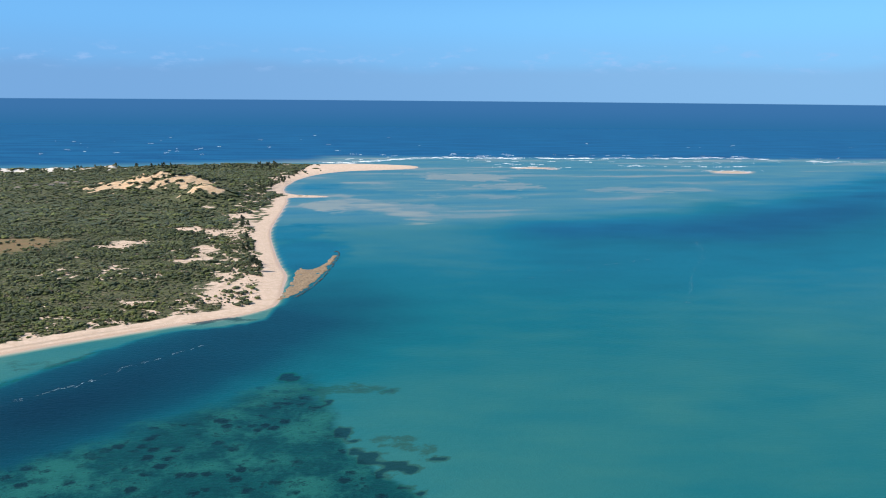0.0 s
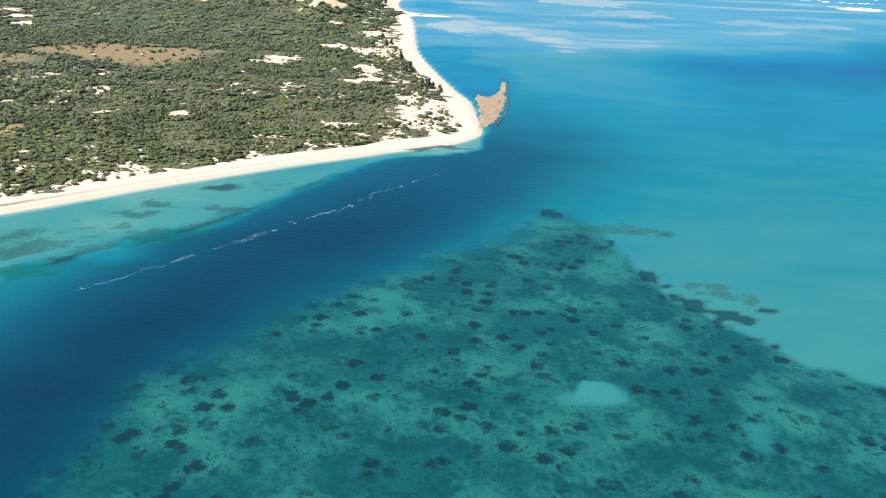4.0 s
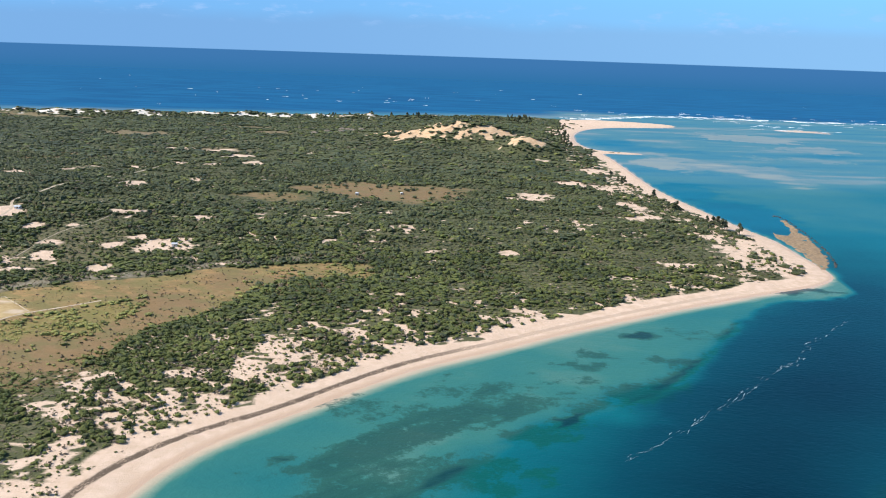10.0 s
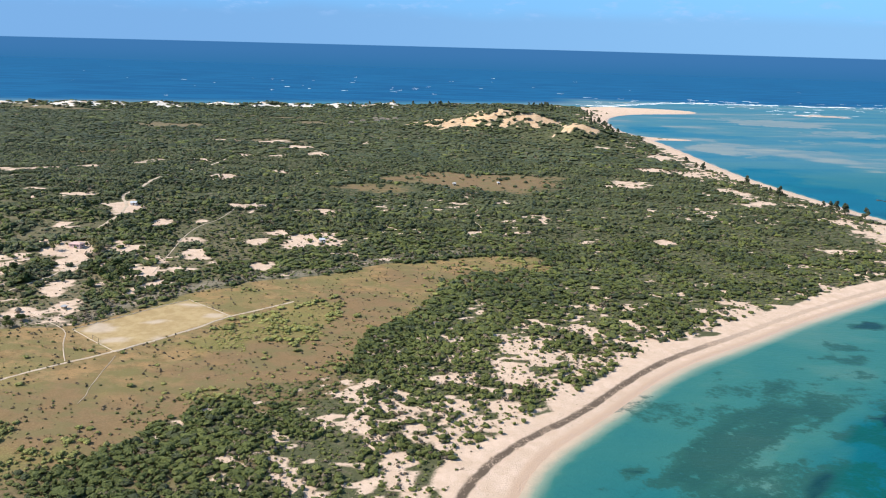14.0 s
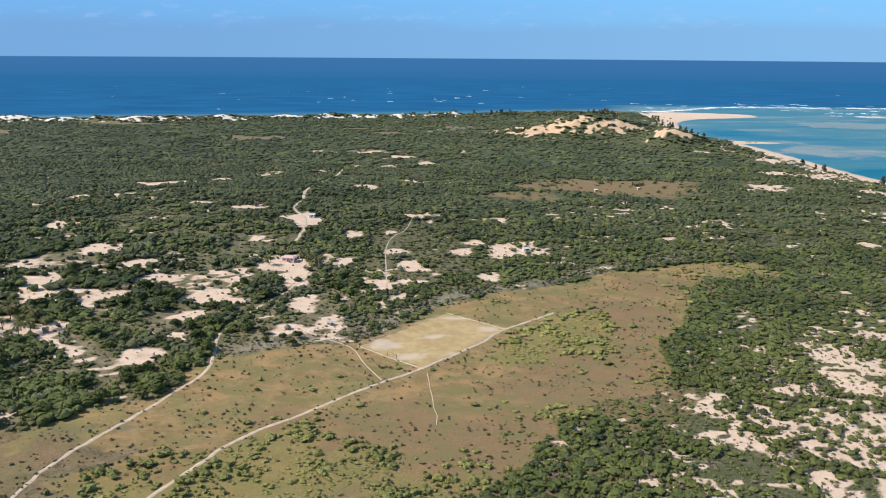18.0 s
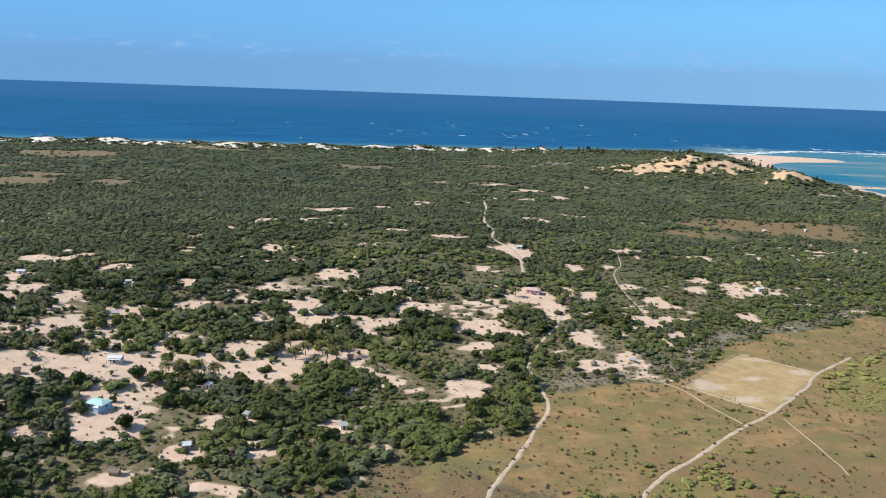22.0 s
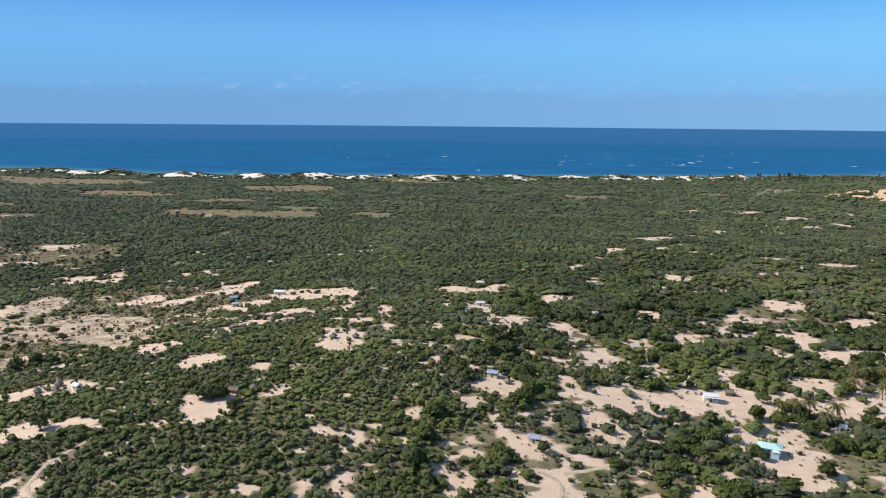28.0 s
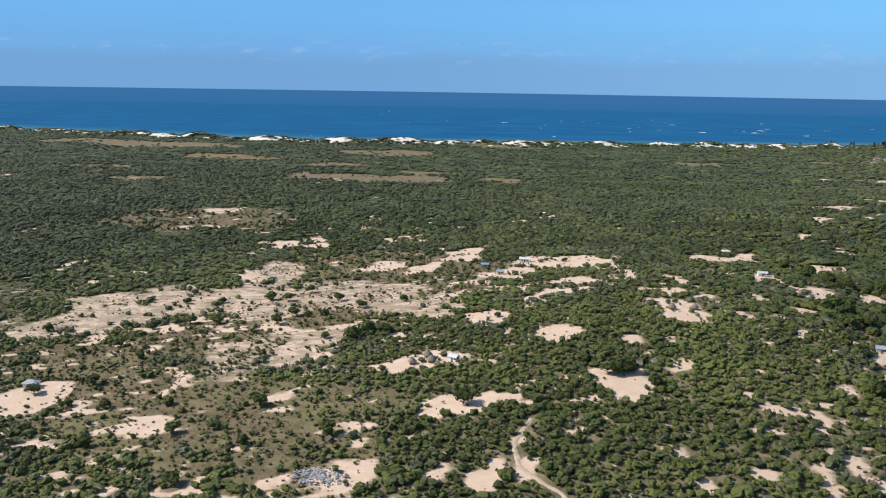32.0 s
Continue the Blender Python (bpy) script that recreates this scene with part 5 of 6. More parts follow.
for x, y, i in [(-1020.6, 366.2, 2), (-1226.4, 347.2, 0), (-1230.0, 345.1, 1), (-1214.1, 339.0, 2), (-1238.9, 354.7, 2), (-1022.7, 369.7, 2), (-1011.1, 426.1, 1), (-1036.0, 391.7, 0), (-1016.4, 406.0, 0), (-1008.0, 404.4, 0), (-1001.3, 405.9, 1), (-1042.8, 358.2, 0), (-1052.6, 358.0, 0), (-1060.6, 355.4, 1), (-1070.6, 443.1, 2), (-967.1, 488.5, 1), (-997.5, 398.4, 0), (-999.7, 360.6, 0), (-970.9, 452.1, 1), (-1053.3, 382.8, 2), (-1070.6, 380.8, 2), (-1097.7, 341.6, 2), (-1121.0, 407.0, 2), (-1277.7, 315.1, 1), (-1223.7, 348.1, 0), (-1336.7, 387.5, 0), (-1340.4, 379.4, 0), (-1328.7, 387.1, 1), (-1046.0, 431.7, 1), (-1056.1, 423.1, 1), (-997.7, 413.3, 0), (-993.5, 384.0, 0), (-972.0, 412.7, 0), (-987.2, 385.6, 0)]:
    plant(i, x, y)
# a belt of taller trees through the village
rng = np.random.RandomState(5)
cx, cy = -1140 + 360 * rng.rand(2200), 250 + 330 * rng.rand(2200)
p, c, thick = growth(cx, cy)
good = (p > 0.6) & (c["sand"] < 0.15) & (c["meadow"] < 0.2) & (c["dry"] < 0.3)
made = 0
for x, y, t in zip(cx[good], cy[good], thick[good]):
    if made < 240 and (t > 0.55 or x > -1080):
        plant(int(x * 3 + y) % 4, float(x), float(y), 0.8 + 0.35 * float(t))
        made += 1


# ---- palms ----
def frond_mesh():
    bm = bmesh.new()
    pts = [(0.0, 0.0), (0.7, 0.38), (1.5, 0.5), (2.3, 0.3), (3.0, -0.25), (3.5, -0.95)]
    for side in (-1, 1):
        for i in range(5):
            (a, za), (b, zb) = pts[i], pts[i + 1]
            w = (0.5, 0.85, 0.9, 0.75, 0.45)[i]
            for k in range(3):
                u, q = k / 3, (k + 0.95) / 3
                p0, p1 = Vector((a + (b - a) * u, 0, za + (zb - za) * u)), Vector((a + (b - a) * q, 0, za + (zb - za) * q))
                tip = Vector((p1.x + 0.22, side * w, p1.z - w * 0.55))
                bm.faces.new([bm.verts.new(v) for v in ((p0, p1, tip) if side > 0 else (p1, p0, tip))])
    return shape("frond", bm, PALMLEAF)


FROND = frond_mesh()
bm = bmesh.new()
tube(bm, [(0, 0, -0.4), (0.15, 0, 1.2), (0.4, 0.1, 3.0), (0.55, 0.1, 4.6), (0.6, 0.1, 5.6)], [0.3, 0.2, 0.17, 0.15, 0.13], 7)
PALM = new("palm_tree")
part("trunk", shape("palm_trunk", bm, BARK, True), PALM)
for i in range(19):
    part("frond", FROND, PALM, at=pose(0.6, 0.1, 5.5, 0, -22 + 62 * ((i * 7) % 19) / 19, i * 360 / 19 * 1.02))
tagged(PALM, "coconut palm with arching yellow-green fronds", "palm tree", "coconut palms")
spots = [(-948.7, 463), (-964.2, 466.5), (-937.4, 454.8), (-953.9, 457.2), (-943.5, 468.8), (-959, 472.2), (-932.2, 460.5), (-968.3, 459.2), (-949.7, 474.9), (-941.5, 450), (-957.1, 450.3), (-999.3, 413.2), (-990, 406), (-1006.4, 412.9), (-994.2, 419.4), (-1033.6, 311.2), (-1026.7, 313.7), (-1030.5, 306.1), (-1038.5, 307.9), (-969.4, 452.4), (-961, 481.1), (-851, 590), (-824, 597), (-819, 590), (-831.6, 602.7), (-983.9, 414.6), (-1046.3, 303.4)]
for i, (x, y) in enumerate(spots):
    m = pose(x, y, spot(x, y), 0, 0, i * 77)
    if i:
        copy_thing(PALM, m).scale = [1.0 + 0.3 * ((i * 5) % 7) / 7] * 3
    else:
        PALM.matrix_world = m


# ---- casuarinas along the lagoon shore and on the spit ----
def casuarina():
    t = new("casuarina_tree")
    bm = bmesh.new()
    tube(bm, [(0, 0, -0.3), (0.2, 0, 4), (0.3, 0.1, 9), (0.2, 0, 12.5)], [0.3, 0.22, 0.12, 0.03], 6)
    part("trunk", shape("trunk", bm, BARK, True), t)
    rng = np.random.RandomState(3)
    n = 16
    a, z = rng.rand(n) * math.tau, 2.2 + 9.5 * np.arange(n) / n
    q = (1 - z / 15) * 3.0
    v, f = clumps(rng, np.stack([np.cos(a) * q, np.sin(a) * q, z], 1), 1.1 + (1 - z / 14) * 1.7, np.full(n, 2.6), 26, -0.6, (0.25, 0.5), 0.6)
    part("crown", mesh_from("crown", v, f, NEEDLE), t)
    return tagged(t, "tall wispy grey-green casuarina tree at the beach", "tree", "casuarinas at the shore")


CASU = casuarina()
spots = [(-207, 905), (-204, 898), (-199, 886), (-212, 911), (-203, 880), (-232, 985), (-236, 979), (-240, 992), (-249, 1052), (-274, 1165), (-282, 1172), (-290, 1198), (-279, 1150), (-312, 1300), (-318, 1310), (-335, 1560), (-343, 1572), (-351, 1600), (-190, 862)]
rng = random.Random(8)
spots += [(-420 - 90 * rng.random(), 2050 + 110 * rng.random()) for i in range(26)] + [(-340 - 40 * rng.random(), 1600 + 460 * rng.random()) for i in range(22)] + [(-520 - 400 * rng.random(), 2060 - 30 * rng.random()) for i in range(24)]
for i, (x, y) in enumerate(spots):
    x = x - 5 if i < 19 else x
    m = pose(x, y, spot(x, y), 0, 0, i * 97)
    if i:
        copy_thing(CASU, m).scale = [0.55 + 0.4 * ((i * 5) % 7) / 7] * 3
    else:
        CASU.matrix_world = m
        CASU.scale = (0.7, 0.7, 0.7)

# ---- tracks and the playing field ----
def ribbon(name, line, width, mat, lift=0.16, ragged=0.25, seed=1):
    rng = np.random.RandomState(seed)
    d = np.gradient(line, axis=0)
    d /= np.linalg.norm(d, axis=1, keepdims=True)
    n = np.stack([-d[:, 1], d[:, 0]], 1)
    w = width / 2 * (1 + ragged * (rng.rand(len(line), 4) - 0.5) * 2)
    cols = [line - n * w[:, :1], line - n * w[:, 1:2] * 0.35, line + n * w[:, 2:3] * 0.35, line + n * w[:, 3:4]]
    p = np.stack(cols, 1).reshape(-1, 2)
    z = ground_z(p[:, 0], p[:, 1]) + lift
    z[0::4] -= lift * 0.9
    z[3::4] -= lift * 0.9
    return mesh_from(name, np.column_stack([p, z]), grid_faces(4, len(line)), mat, True)


for i, (k, ln) in enumerate(TRACK_LINES.items()):
    fine = spline(ln, 2)
    tagged(new("dirt_track", ribbon("dirt_track", fine, {"village": 1.7, "meadow": 1.7, "yard": 1.8, "west": 1.5, "ridge": 2.6, "lane": 2.2, "south": 0.45, "side": 0.6}.get(k, 0.8), DIRT, seed=i)), "pale sandy track worn into the ground", "track", kind="structure")

field = tagged(new("football_pitch"), "dry village football pitch with chalk edges", "pitch", kind="structure")
for a, b in zip(PITCH, np.roll(PITCH, -1, 0)):
    n = 14
    part("line", ribbon("pitch_line", a + (b - a) * np.linspace(0, 1, n)[:, None], 0.3, CHALK, 0.2, 0.5), field)


def goal(x, y, turn):
    g = thing("football_goal", x, y, turn)
    part("post", boxes("post", TIMBER, (-3.05, -0.06, -0.2, -2.93, 0.06, 2.3)), g)
    part("post", boxes("post", TIMBER, (2.93, -0.06, -0.2, 3.05, 0.06, 2.3)), g)
    part("crossbar", boxes("crossbar", TIMBER, (-3.15, -0.06, 2.3, 3.15, 0.06, 2.42)), g)
    return tagged(g, "simple wooden football goal on dry grass", "goal", "goals of the pitch")


goal(-711, 504.5, -36)
goal(-750, 446.5, -36)


# ---- houses ----
def gable(bm, x0, y0, x1, y1, z0, rise, over=0.4, thick=0.1):
    """Two roof slopes, ridge along x."""
    ym = (y0 + y1) / 2
    for s in (-1, 1):
        ye = y0 - over if s < 0 else y1 + over
        ze = z0 - over * rise / (ym - y0)
        lo, hi = [Vector((x, ye, ze)) for x in (x0 - over, x1 + over)], [Vector((x, ym, z0 + rise)) for x in (x1 + over, x0 - over)]
        ring = lo + hi if s < 0 else (lo + hi)[::-1]
        low = [bm.verts.new(p) for p in ring]
        top = [bm.verts.new(p + Vector((0, 0, thick))) for p in ring]
        bm.faces.new(top)
        bm.faces.new(low[::-1])
        for k in range(4):
            bm.faces.new((low[k], low[(k + 1) % 4], top[(k + 1) % 4], top[k]))


def hip(bm, x0, y0, x1, y1, z0, rise, over=0.5, inset=None):
    x0, y0, x1, y1 = x0 - over, y0 - over, x1 + over, y1 + over
    ym, i = (y0 + y1) / 2, (y1 - y0) / 2 * 0.85 if inset is None else inset
    v = [bm.verts.new(p) for p in ((x0, y0, z0), (x1, y0, z0), (x1, y1, z0), (x0, y1, z0), (x0 + i, ym, z0 + rise), (x1 - i, ym, z0 + rise))]
    u = [bm.verts.new((p.co.x, p.co.y, p.co.z - 0.12)) for p in v[:4]]
    for f in ((v[0], v[1], v[5], v[4]), (v[1], v[2], v[5]), (v[2], v[3], v[4], v[5]), (v[3], v[0], v[4])):
        bm.faces.new(f)
    bm.faces.new(u[::-1])
    for k in range(4):
        bm.faces.new((u[k], u[(k + 1) % 4], v[(k + 1) % 4], v[k]))


def walls(bm, w, d, h, rise=0.0, t=0.18):
    """Four walls with thickness; gable ends when rise is given."""
    box(bm, -w / 2, -d / 2, -0.5, w / 2, -d / 2 + t, h)
    box(bm, -w / 2, d / 2 - t, -0.5, w / 2, d / 2, h)
    for s in (-1, 1):
        x0, x1 = (-w / 2, -w / 2 + t) if s < 0 else (w / 2 - t, w / 2)
        box(bm, x0, -d / 2 + t, -0.5, x1, d / 2 - t, h)
        if rise:
            a, b = [[bm.verts.new((x, y, z)) for y, z in ((-d / 2, h), (d / 2, h), (0, h + rise))] for x in (x0, x1)]
            bm.faces.new(a[::-1])
            bm.faces.new(b)
            for k in range(3):
                bm.faces.new((a[k], a[(k + 1) % 3], b[(k + 1) % 3], b[k]))


def house(name, x, y, turn, w, d, h, wall, roof, label, style="gable", rise=1.1, porch=False, windows=2):
    if name != "lodge":
        w, d, h, rise = w * 0.54, d * 0.60, h * 0.86, rise * 0.66
    ob = thing(name, x, y, turn)
    bm = bmesh.new()
    walls(bm, w, d, h, rise if style == "gable" else 0.0)
    part("wall", shape("wall", bm, wall), ob)
    bm = bmesh.new()
    if style == "gable":
        gable(bm, -w / 2, -d / 2, w / 2, d / 2, h, rise)
    elif style == "shed":
        bm.free()
        bm = bmesh.new()
        box(bm, -w / 2 - 0.4, -d / 2 - 0.5, -0.05, w / 2 + 0.4, d / 2 + 0.5, 0.05, pose(0, 0, h + rise * 0.45, math.degrees(math.atan2(rise * 0.8, d)), 0, 0))
    else:
        hip(bm, -w / 2, -d / 2, w / 2, d / 2, h, rise)
    top = part("roof", shape("roof", bm, roof), ob)
    if style == "gable":
        part("ridge_cap", boxes("ridge_cap", roof, (-w / 2 - 0.42, -0.18, h + rise + 0.06, w / 2 + 0.42, 0.18, h + rise + 0.15)), top)
    if wall is not REED or windows:
        part("door", boxes("door", TIMBER, (-0.45, -d / 2 - 0.05, 0, 0.45, -d / 2 - 0.005, 2.0)), ob)
        for i in range(windows):
            wx0 = (-w / 2 + 1.1) + (w - 3.2) * (i / max(windows - 1, 1))
            if abs(wx0 + 0.5) < 1.1:
                wx0 += 1.5
            win = part("window", boxes("window_frame", WHITEWALL, (wx0, -d / 2 - 0.06, 0.95, wx0 + 1.1, -d / 2 - 0.004, 2.0)), ob)
            part("pane", boxes("pane", DARKPANE, (wx0 + 0.1, -d / 2 - 0.075, 1.05, wx0 + 1.0, -d / 2 - 0.062, 1.9)), win)
        win = part("window", boxes("window_frame", WHITEWALL, (w / 2 + 0.004, -0.6, 0.95, w / 2 + 0.06, 0.6, 1.95)), ob)
        part("pane", boxes("pane", DARKPANE, (w / 2 + 0.062, -0.5, 1.05, w / 2 + 0.075, 0.5, 1.85)), win)
    if porch:
        part("porch_roof", boxes("porch_roof", roof, (-w / 2 - 0.2, -d / 2 - 1.7, h - 0.42, w / 2 + 0.2, -d / 2 - 0.42, h - 0.34)), ob)
        for i in range(4):
            px = -w / 2 + w * i / 3
            part("post", boxes("post", TIMBER, (px - 0.07, -d / 2 - 1.62, -0.4, px + 0.07, -d / 2 - 1.48, h - 0.42)), ob)
        part("step", boxes("porch_floor", CREAMWALL, (-w / 2, -d / 2 - 1.65, -0.5, w / 2, -d / 2 - 0.08, 0.12)), ob)
    return tagged(ob, label, "house", "village houses")


def round_hut(x, y, r, h, label="round thatched hut on bare sand"):
    r, h = r * 0.62, h * 0.8
    ob = thing("round_hut", x, y)
    bm = bmesh.new()
    n = 14
    ring = [[bm.verts.new((math.cos(k * math.tau / n) * q, math.sin(k * math.tau / n) * q, z)) for k in range(n)] for q, z in ((r, -0.4), (r, h), (r - 0.12, h))]
    for a, b in zip(ring, ring[1:]):
        for k in range(n):
            bm.faces.new((a[k], a[(k + 1) % n], b[(k + 1) % n], b[k]))
    part("wall", shape("wall", bm, REED), ob)
    bm = bmesh.new()
    rng = random.Random(int(x))
    rows = []
    for q, z in ((r * 1.4, h - 0.35), (r * 1.42, h - 0.2), (r * 0.95, h + r * 0.42), (r * 0.45, h + r * 0.85), (0.08, h + r * 1.12)):
        rows.append([bm.verts.new((math.cos(k * math.tau / n) * q * rng.uniform(0.94, 1.06), math.sin(k * math.tau / n) * q * rng.uniform(0.94, 1.06), z + rng.uniform(-0.06, 0.06))) for k in range(n)])
    for a, b in zip(rows, rows[1:]):
        for k in range(n):
            bm.faces.new((a[k], a[(k + 1) % n], b[(k + 1) % n], b[k]))
    bm.faces.new(rows[0][::-1])
    bm.faces.new(rows[-1])
    top = part("roof", shape("roof", bm, THATCH), ob)
    bm = bmesh.new()
    tube(bm, [(0, 0, h + r * 1.05), (0, 0, h + r * 1.3)], [0.16, 0.1], 6)
    part("finial", shape("finial", bm, THATCH), top)
    part("door", boxes("door", TIMBER, (-0.4, -r - 0.06, 0, 0.4, -r + 0.08, min(h - 0.1, 1.7))), ob)
    return tagged(ob, label, "hut", "thatched huts")


blue = house("blue_house", -1017.1, 373.2, -12, 14.5, 9.5, 3.1, BLUEWALL, TURQ_TIN, "pale blue house with a turquoise sheet roof and front room", "hip", 1.5, False, 3)
bm = bmesh.new()
box(bm, 1.2, -4.6, -0.4, 3.5, -2.86, 2.2)
wing = part("side_room", shape("side_room", bm, BLUEWALL), blue, "pale blue front room")
bm = bmesh.new()
hip(bm, 1.2, -4.6, 3.5, -2.86, 2.2, 0.45, 0.25, 0.6)
part("side_roof", shape("side_roof", bm, WHITE_TIN), wing, "white sheet roof")
house("white_house", -1033.4, 419.7, 4, 11.0, 6.4, 2.8, WHITEWALL, WHITE_TIN, "white house with a pale sheet roof and open porch", "gable", 1.2, True)
house("hut", -1024.6, 430.4, 8, 6.0, 3.8, 2.1, REED, THATCH, "small reed hut with grey thatch on sand", "gable", 1.3, False, 0)
house("hut", -983.9, 406.3, -20, 4.2, 3.4, 2.3, WHITEWALL, PALE_TIN, "small pale hut with a tin roof", "shed", 0.7, False, 1)
house("hut", -973.4, 456, 10, 7.0, 5.0, 2.2, REED, THATCH, "reed hut with a wide grey thatched roof", "gable", 1.6, False, 0)
house("tin_house", -1124.7, 402.6, -10, 8.0, 5.0, 2.4, CREAMWALL, BLUE_TIN, "small house with a blue-grey sheet roof on sand", "gable", 1.2)
house("tin_house", -1101.1, 348.1, -8, 7.4, 5.0, 2.4, CREAMWALL, BLUE_TIN, "small cream house with a blue-grey tin roof", "gable", 1.2)
house("tin_house", -1059.7, 377.1, 15, 4.5, 3.4, 2.1, REED, BLUE_TIN, "dark little hut with a blue tin roof", "shed", 0.6, False, 1)
house("hut", -1063.8, 392.1, 30, 4.5, 3.5, 2.0, REED, THATCH, "small reed hut with brown thatch", "gable", 1.2, False, 0)
house("tin_house", -1053.4, 312.5, -6, 8.5, 5.5, 2.6, WHITEWALL, PALE_TIN, "white house with a pale blue sheet roof", "gable", 1.1)
house("cream_house", -1036.8, 320.6, -8, 9.0, 6.0, 2.7, CREAMWALL, RUST_TIN, "cream house with a rust-streaked sheet roof and porch", "gable", 1.3, True)
house("hut", -1024.8, 326.2, -8, 6.0, 4.6, 2.4, REED, THATCH, "grey thatched reed hut beside the cream house", "gable", 1.6, False, 0)
house("tin_house", -917.4, 380, 20, 5.4, 4.0, 2.3, WHITEWALL, GREY_TIN, "small hut with a grey tin roof", "shed", 0.7)
house("hut", -911.2, 378.5, -10, 4.5, 3.4, 2.0, REED, THATCH, "small brown thatched hut", "gable", 1.3, False, 0)
house("tin_house", -970.5, 350, 25, 5.0, 3.8, 2.2, GREY_TIN, PALE_TIN, "little hut of pale tin sheets among trees", "shed", 0.6, False, 1)
house("tin_house", -958, 381, -15, 4.0, 3.4, 2.3, WHITEWALL, GREY_TIN, "small pale hut with a grey roof", "shed", 0.6, False, 1)
house("hut", -986.4, 326.2, 5, 6.0, 4.4, 2.0, REED, THATCH, "grey thatched hut among trees", "gable", 1.5, False, 0)
house("hut", -789, 488.1, -30, 5.0, 3.4, 1.9, REED, GREY_TIN, "low hut with a grey flat roof at the meadow's rim", "shed", 0.4, False, 0)
house("tin_house", -679, 661, 12, 7.5, 5.0, 2.5, WHITEWALL, PALE_TIN, "pale house on a wide sand yard", "gable", 1.2)
house("tin_house", -850.8, 717.2, 6, 9.0, 6.0, 2.6, WHITEWALL, PALE_TIN, "white house with a pale sheet roof on sand", "gable", 1.3)
house("pink_house", -840, 601, -10, 16.0, 9.0, 3.2, PINKWALL, PINK_TIN, "pink house with a faded red roof behind palms", "hip", 1.7)
house("hut", -921.6, 529.5, 10, 6.0, 4.0, 2.1, REED, THATCH, "reed hut with grey thatch", "gable", 1.4, False, 0)
house("tin_house", -948.5, 495.7, -5, 6.0, 4.2, 2.3, WHITEWALL, WHITE_TIN, "small white hut with a pale tin roof", "shed", 0.7)
house("hut", -931.2, 457.5, 25, 4.6, 3.6, 2.0, REED, THATCH, "small thatched hut by the palms", "gable", 1.3, False, 0)
house("tin_house", -1312.2, 540.2, 12, 8.0, 5.0, 2.4, BLUEWALL, BLUE_TIN, "small house with a bright blue sheet roof", "gable", 1.1)
house("tin_house", -1298.1, 512.9, -6, 7.0, 4.6, 2.3, CREAMWALL, BLUE_TIN, "low house with a blue tin roof", "shed", 0.7)
house("white_house", -1290.3, 561.4, 4, 12.0, 6.0, 2.7, WHITEWALL, WHITE_TIN, "long white house on a wide sand yard", "gable", 1.3)
house("cream_house", -1165, 610, 8, 9.0, 6.5, 2.8, CREAMWALL, RUST_TIN, "cream house with a pale roof among scrub", "hip", 1.4)
house("tin_house", -1152.5, 535.9, 5, 9.0, 5.0, 2.3, WHITEWALL, PALE_TIN, "low house with a pale tin roof", "gable", 1.0)
house("tin_house", -1289.5, 352.6, -25, 6.5, 4.5, 2.3, WHITEWALL, PALE_TIN, "small hut with a pale blue tin roof on sand", "gable", 1.1)
house("tin_house", -1449.0, 313.0, 8, 9.0, 6.5, 2.6, WHITEWALL, GREY_TIN, "small house with a grey hipped tin roof behind a tree", "hip", 1.5)
house("hut", -1220.4, 354, 5, 6.0, 4.0, 1.8, REED, THATCH, "low thatched shelter beside a tree", "gable", 1.4, False, 0)
house("cream_house", -596, 950, 0, 6.0, 6.0, 3.0, CREAMWALL, WHITE_TIN, "lone square cream building on the heath", "hip", 1.2)
house("cream_house", -548, 969, 10, 4.5, 4.5, 2.6, CREAMWALL, WHITE_TIN, "small pale building on the heath", "hip", 1.0)
house("tin_house", -1063.8, 478.7, 0, 5.0, 4.0, 2.2, CREAMWALL, GREY_TIN, "small hut with a grey tin roof", "shed", 0.6)
house("tin_house", -1086.1, 539.3, 20, 6.0, 4.0, 2.2, WHITEWALL, PALE_TIN, "small hut with a pale tin roof among scrub", "gable", 1.0)
for x, y, t in [(-800, 1700, 5), (-785, 1690, 12), (-772, 1676, -6), (-830, 1600, 3), (-815, 1640, 20), (-790, 1655, 0), (-760, 1700, 8)]:
    house("lodge", x, y, t, 11, 7, 2.8, CREAMWALL, THATCH, "beach lodge with a weathered thatched roof near the dunes", "hip", 2.4)
for x, y, r, h in [(-810, 478, 2.2, 1.7), (-1298.2, 350.9, 2.2, 1.7), (-1305.2, 348.7, 2.0, 1.6), (-1294.4, 346.1, 1.8, 1.6), (-1301.1, 356.7, 2.3, 1.7), (-1076, 442.9, 2.4, 1.7), (-1090.1, 449.4, 2.5, 1.7), (-1065.8, 438.3, 2.0, 1.6), (-1117.8, 397.7, 1.8, 1.5), (-1195.5, 431.2, 2.2, 1.6),
                   (-1205.6, 428.2, 2.3, 1.6), (-936.3, 451.7, 2.0, 1.6), (-1051.3, 423.2, 1.8, 1.5), (-963.5, 529.4, 2.2, 1.7), (-990.5, 504.5, 2.2, 1.7), (-1213.7, 357.8, 2.0, 1.6)]:
    round_hut(x, y, r, h)


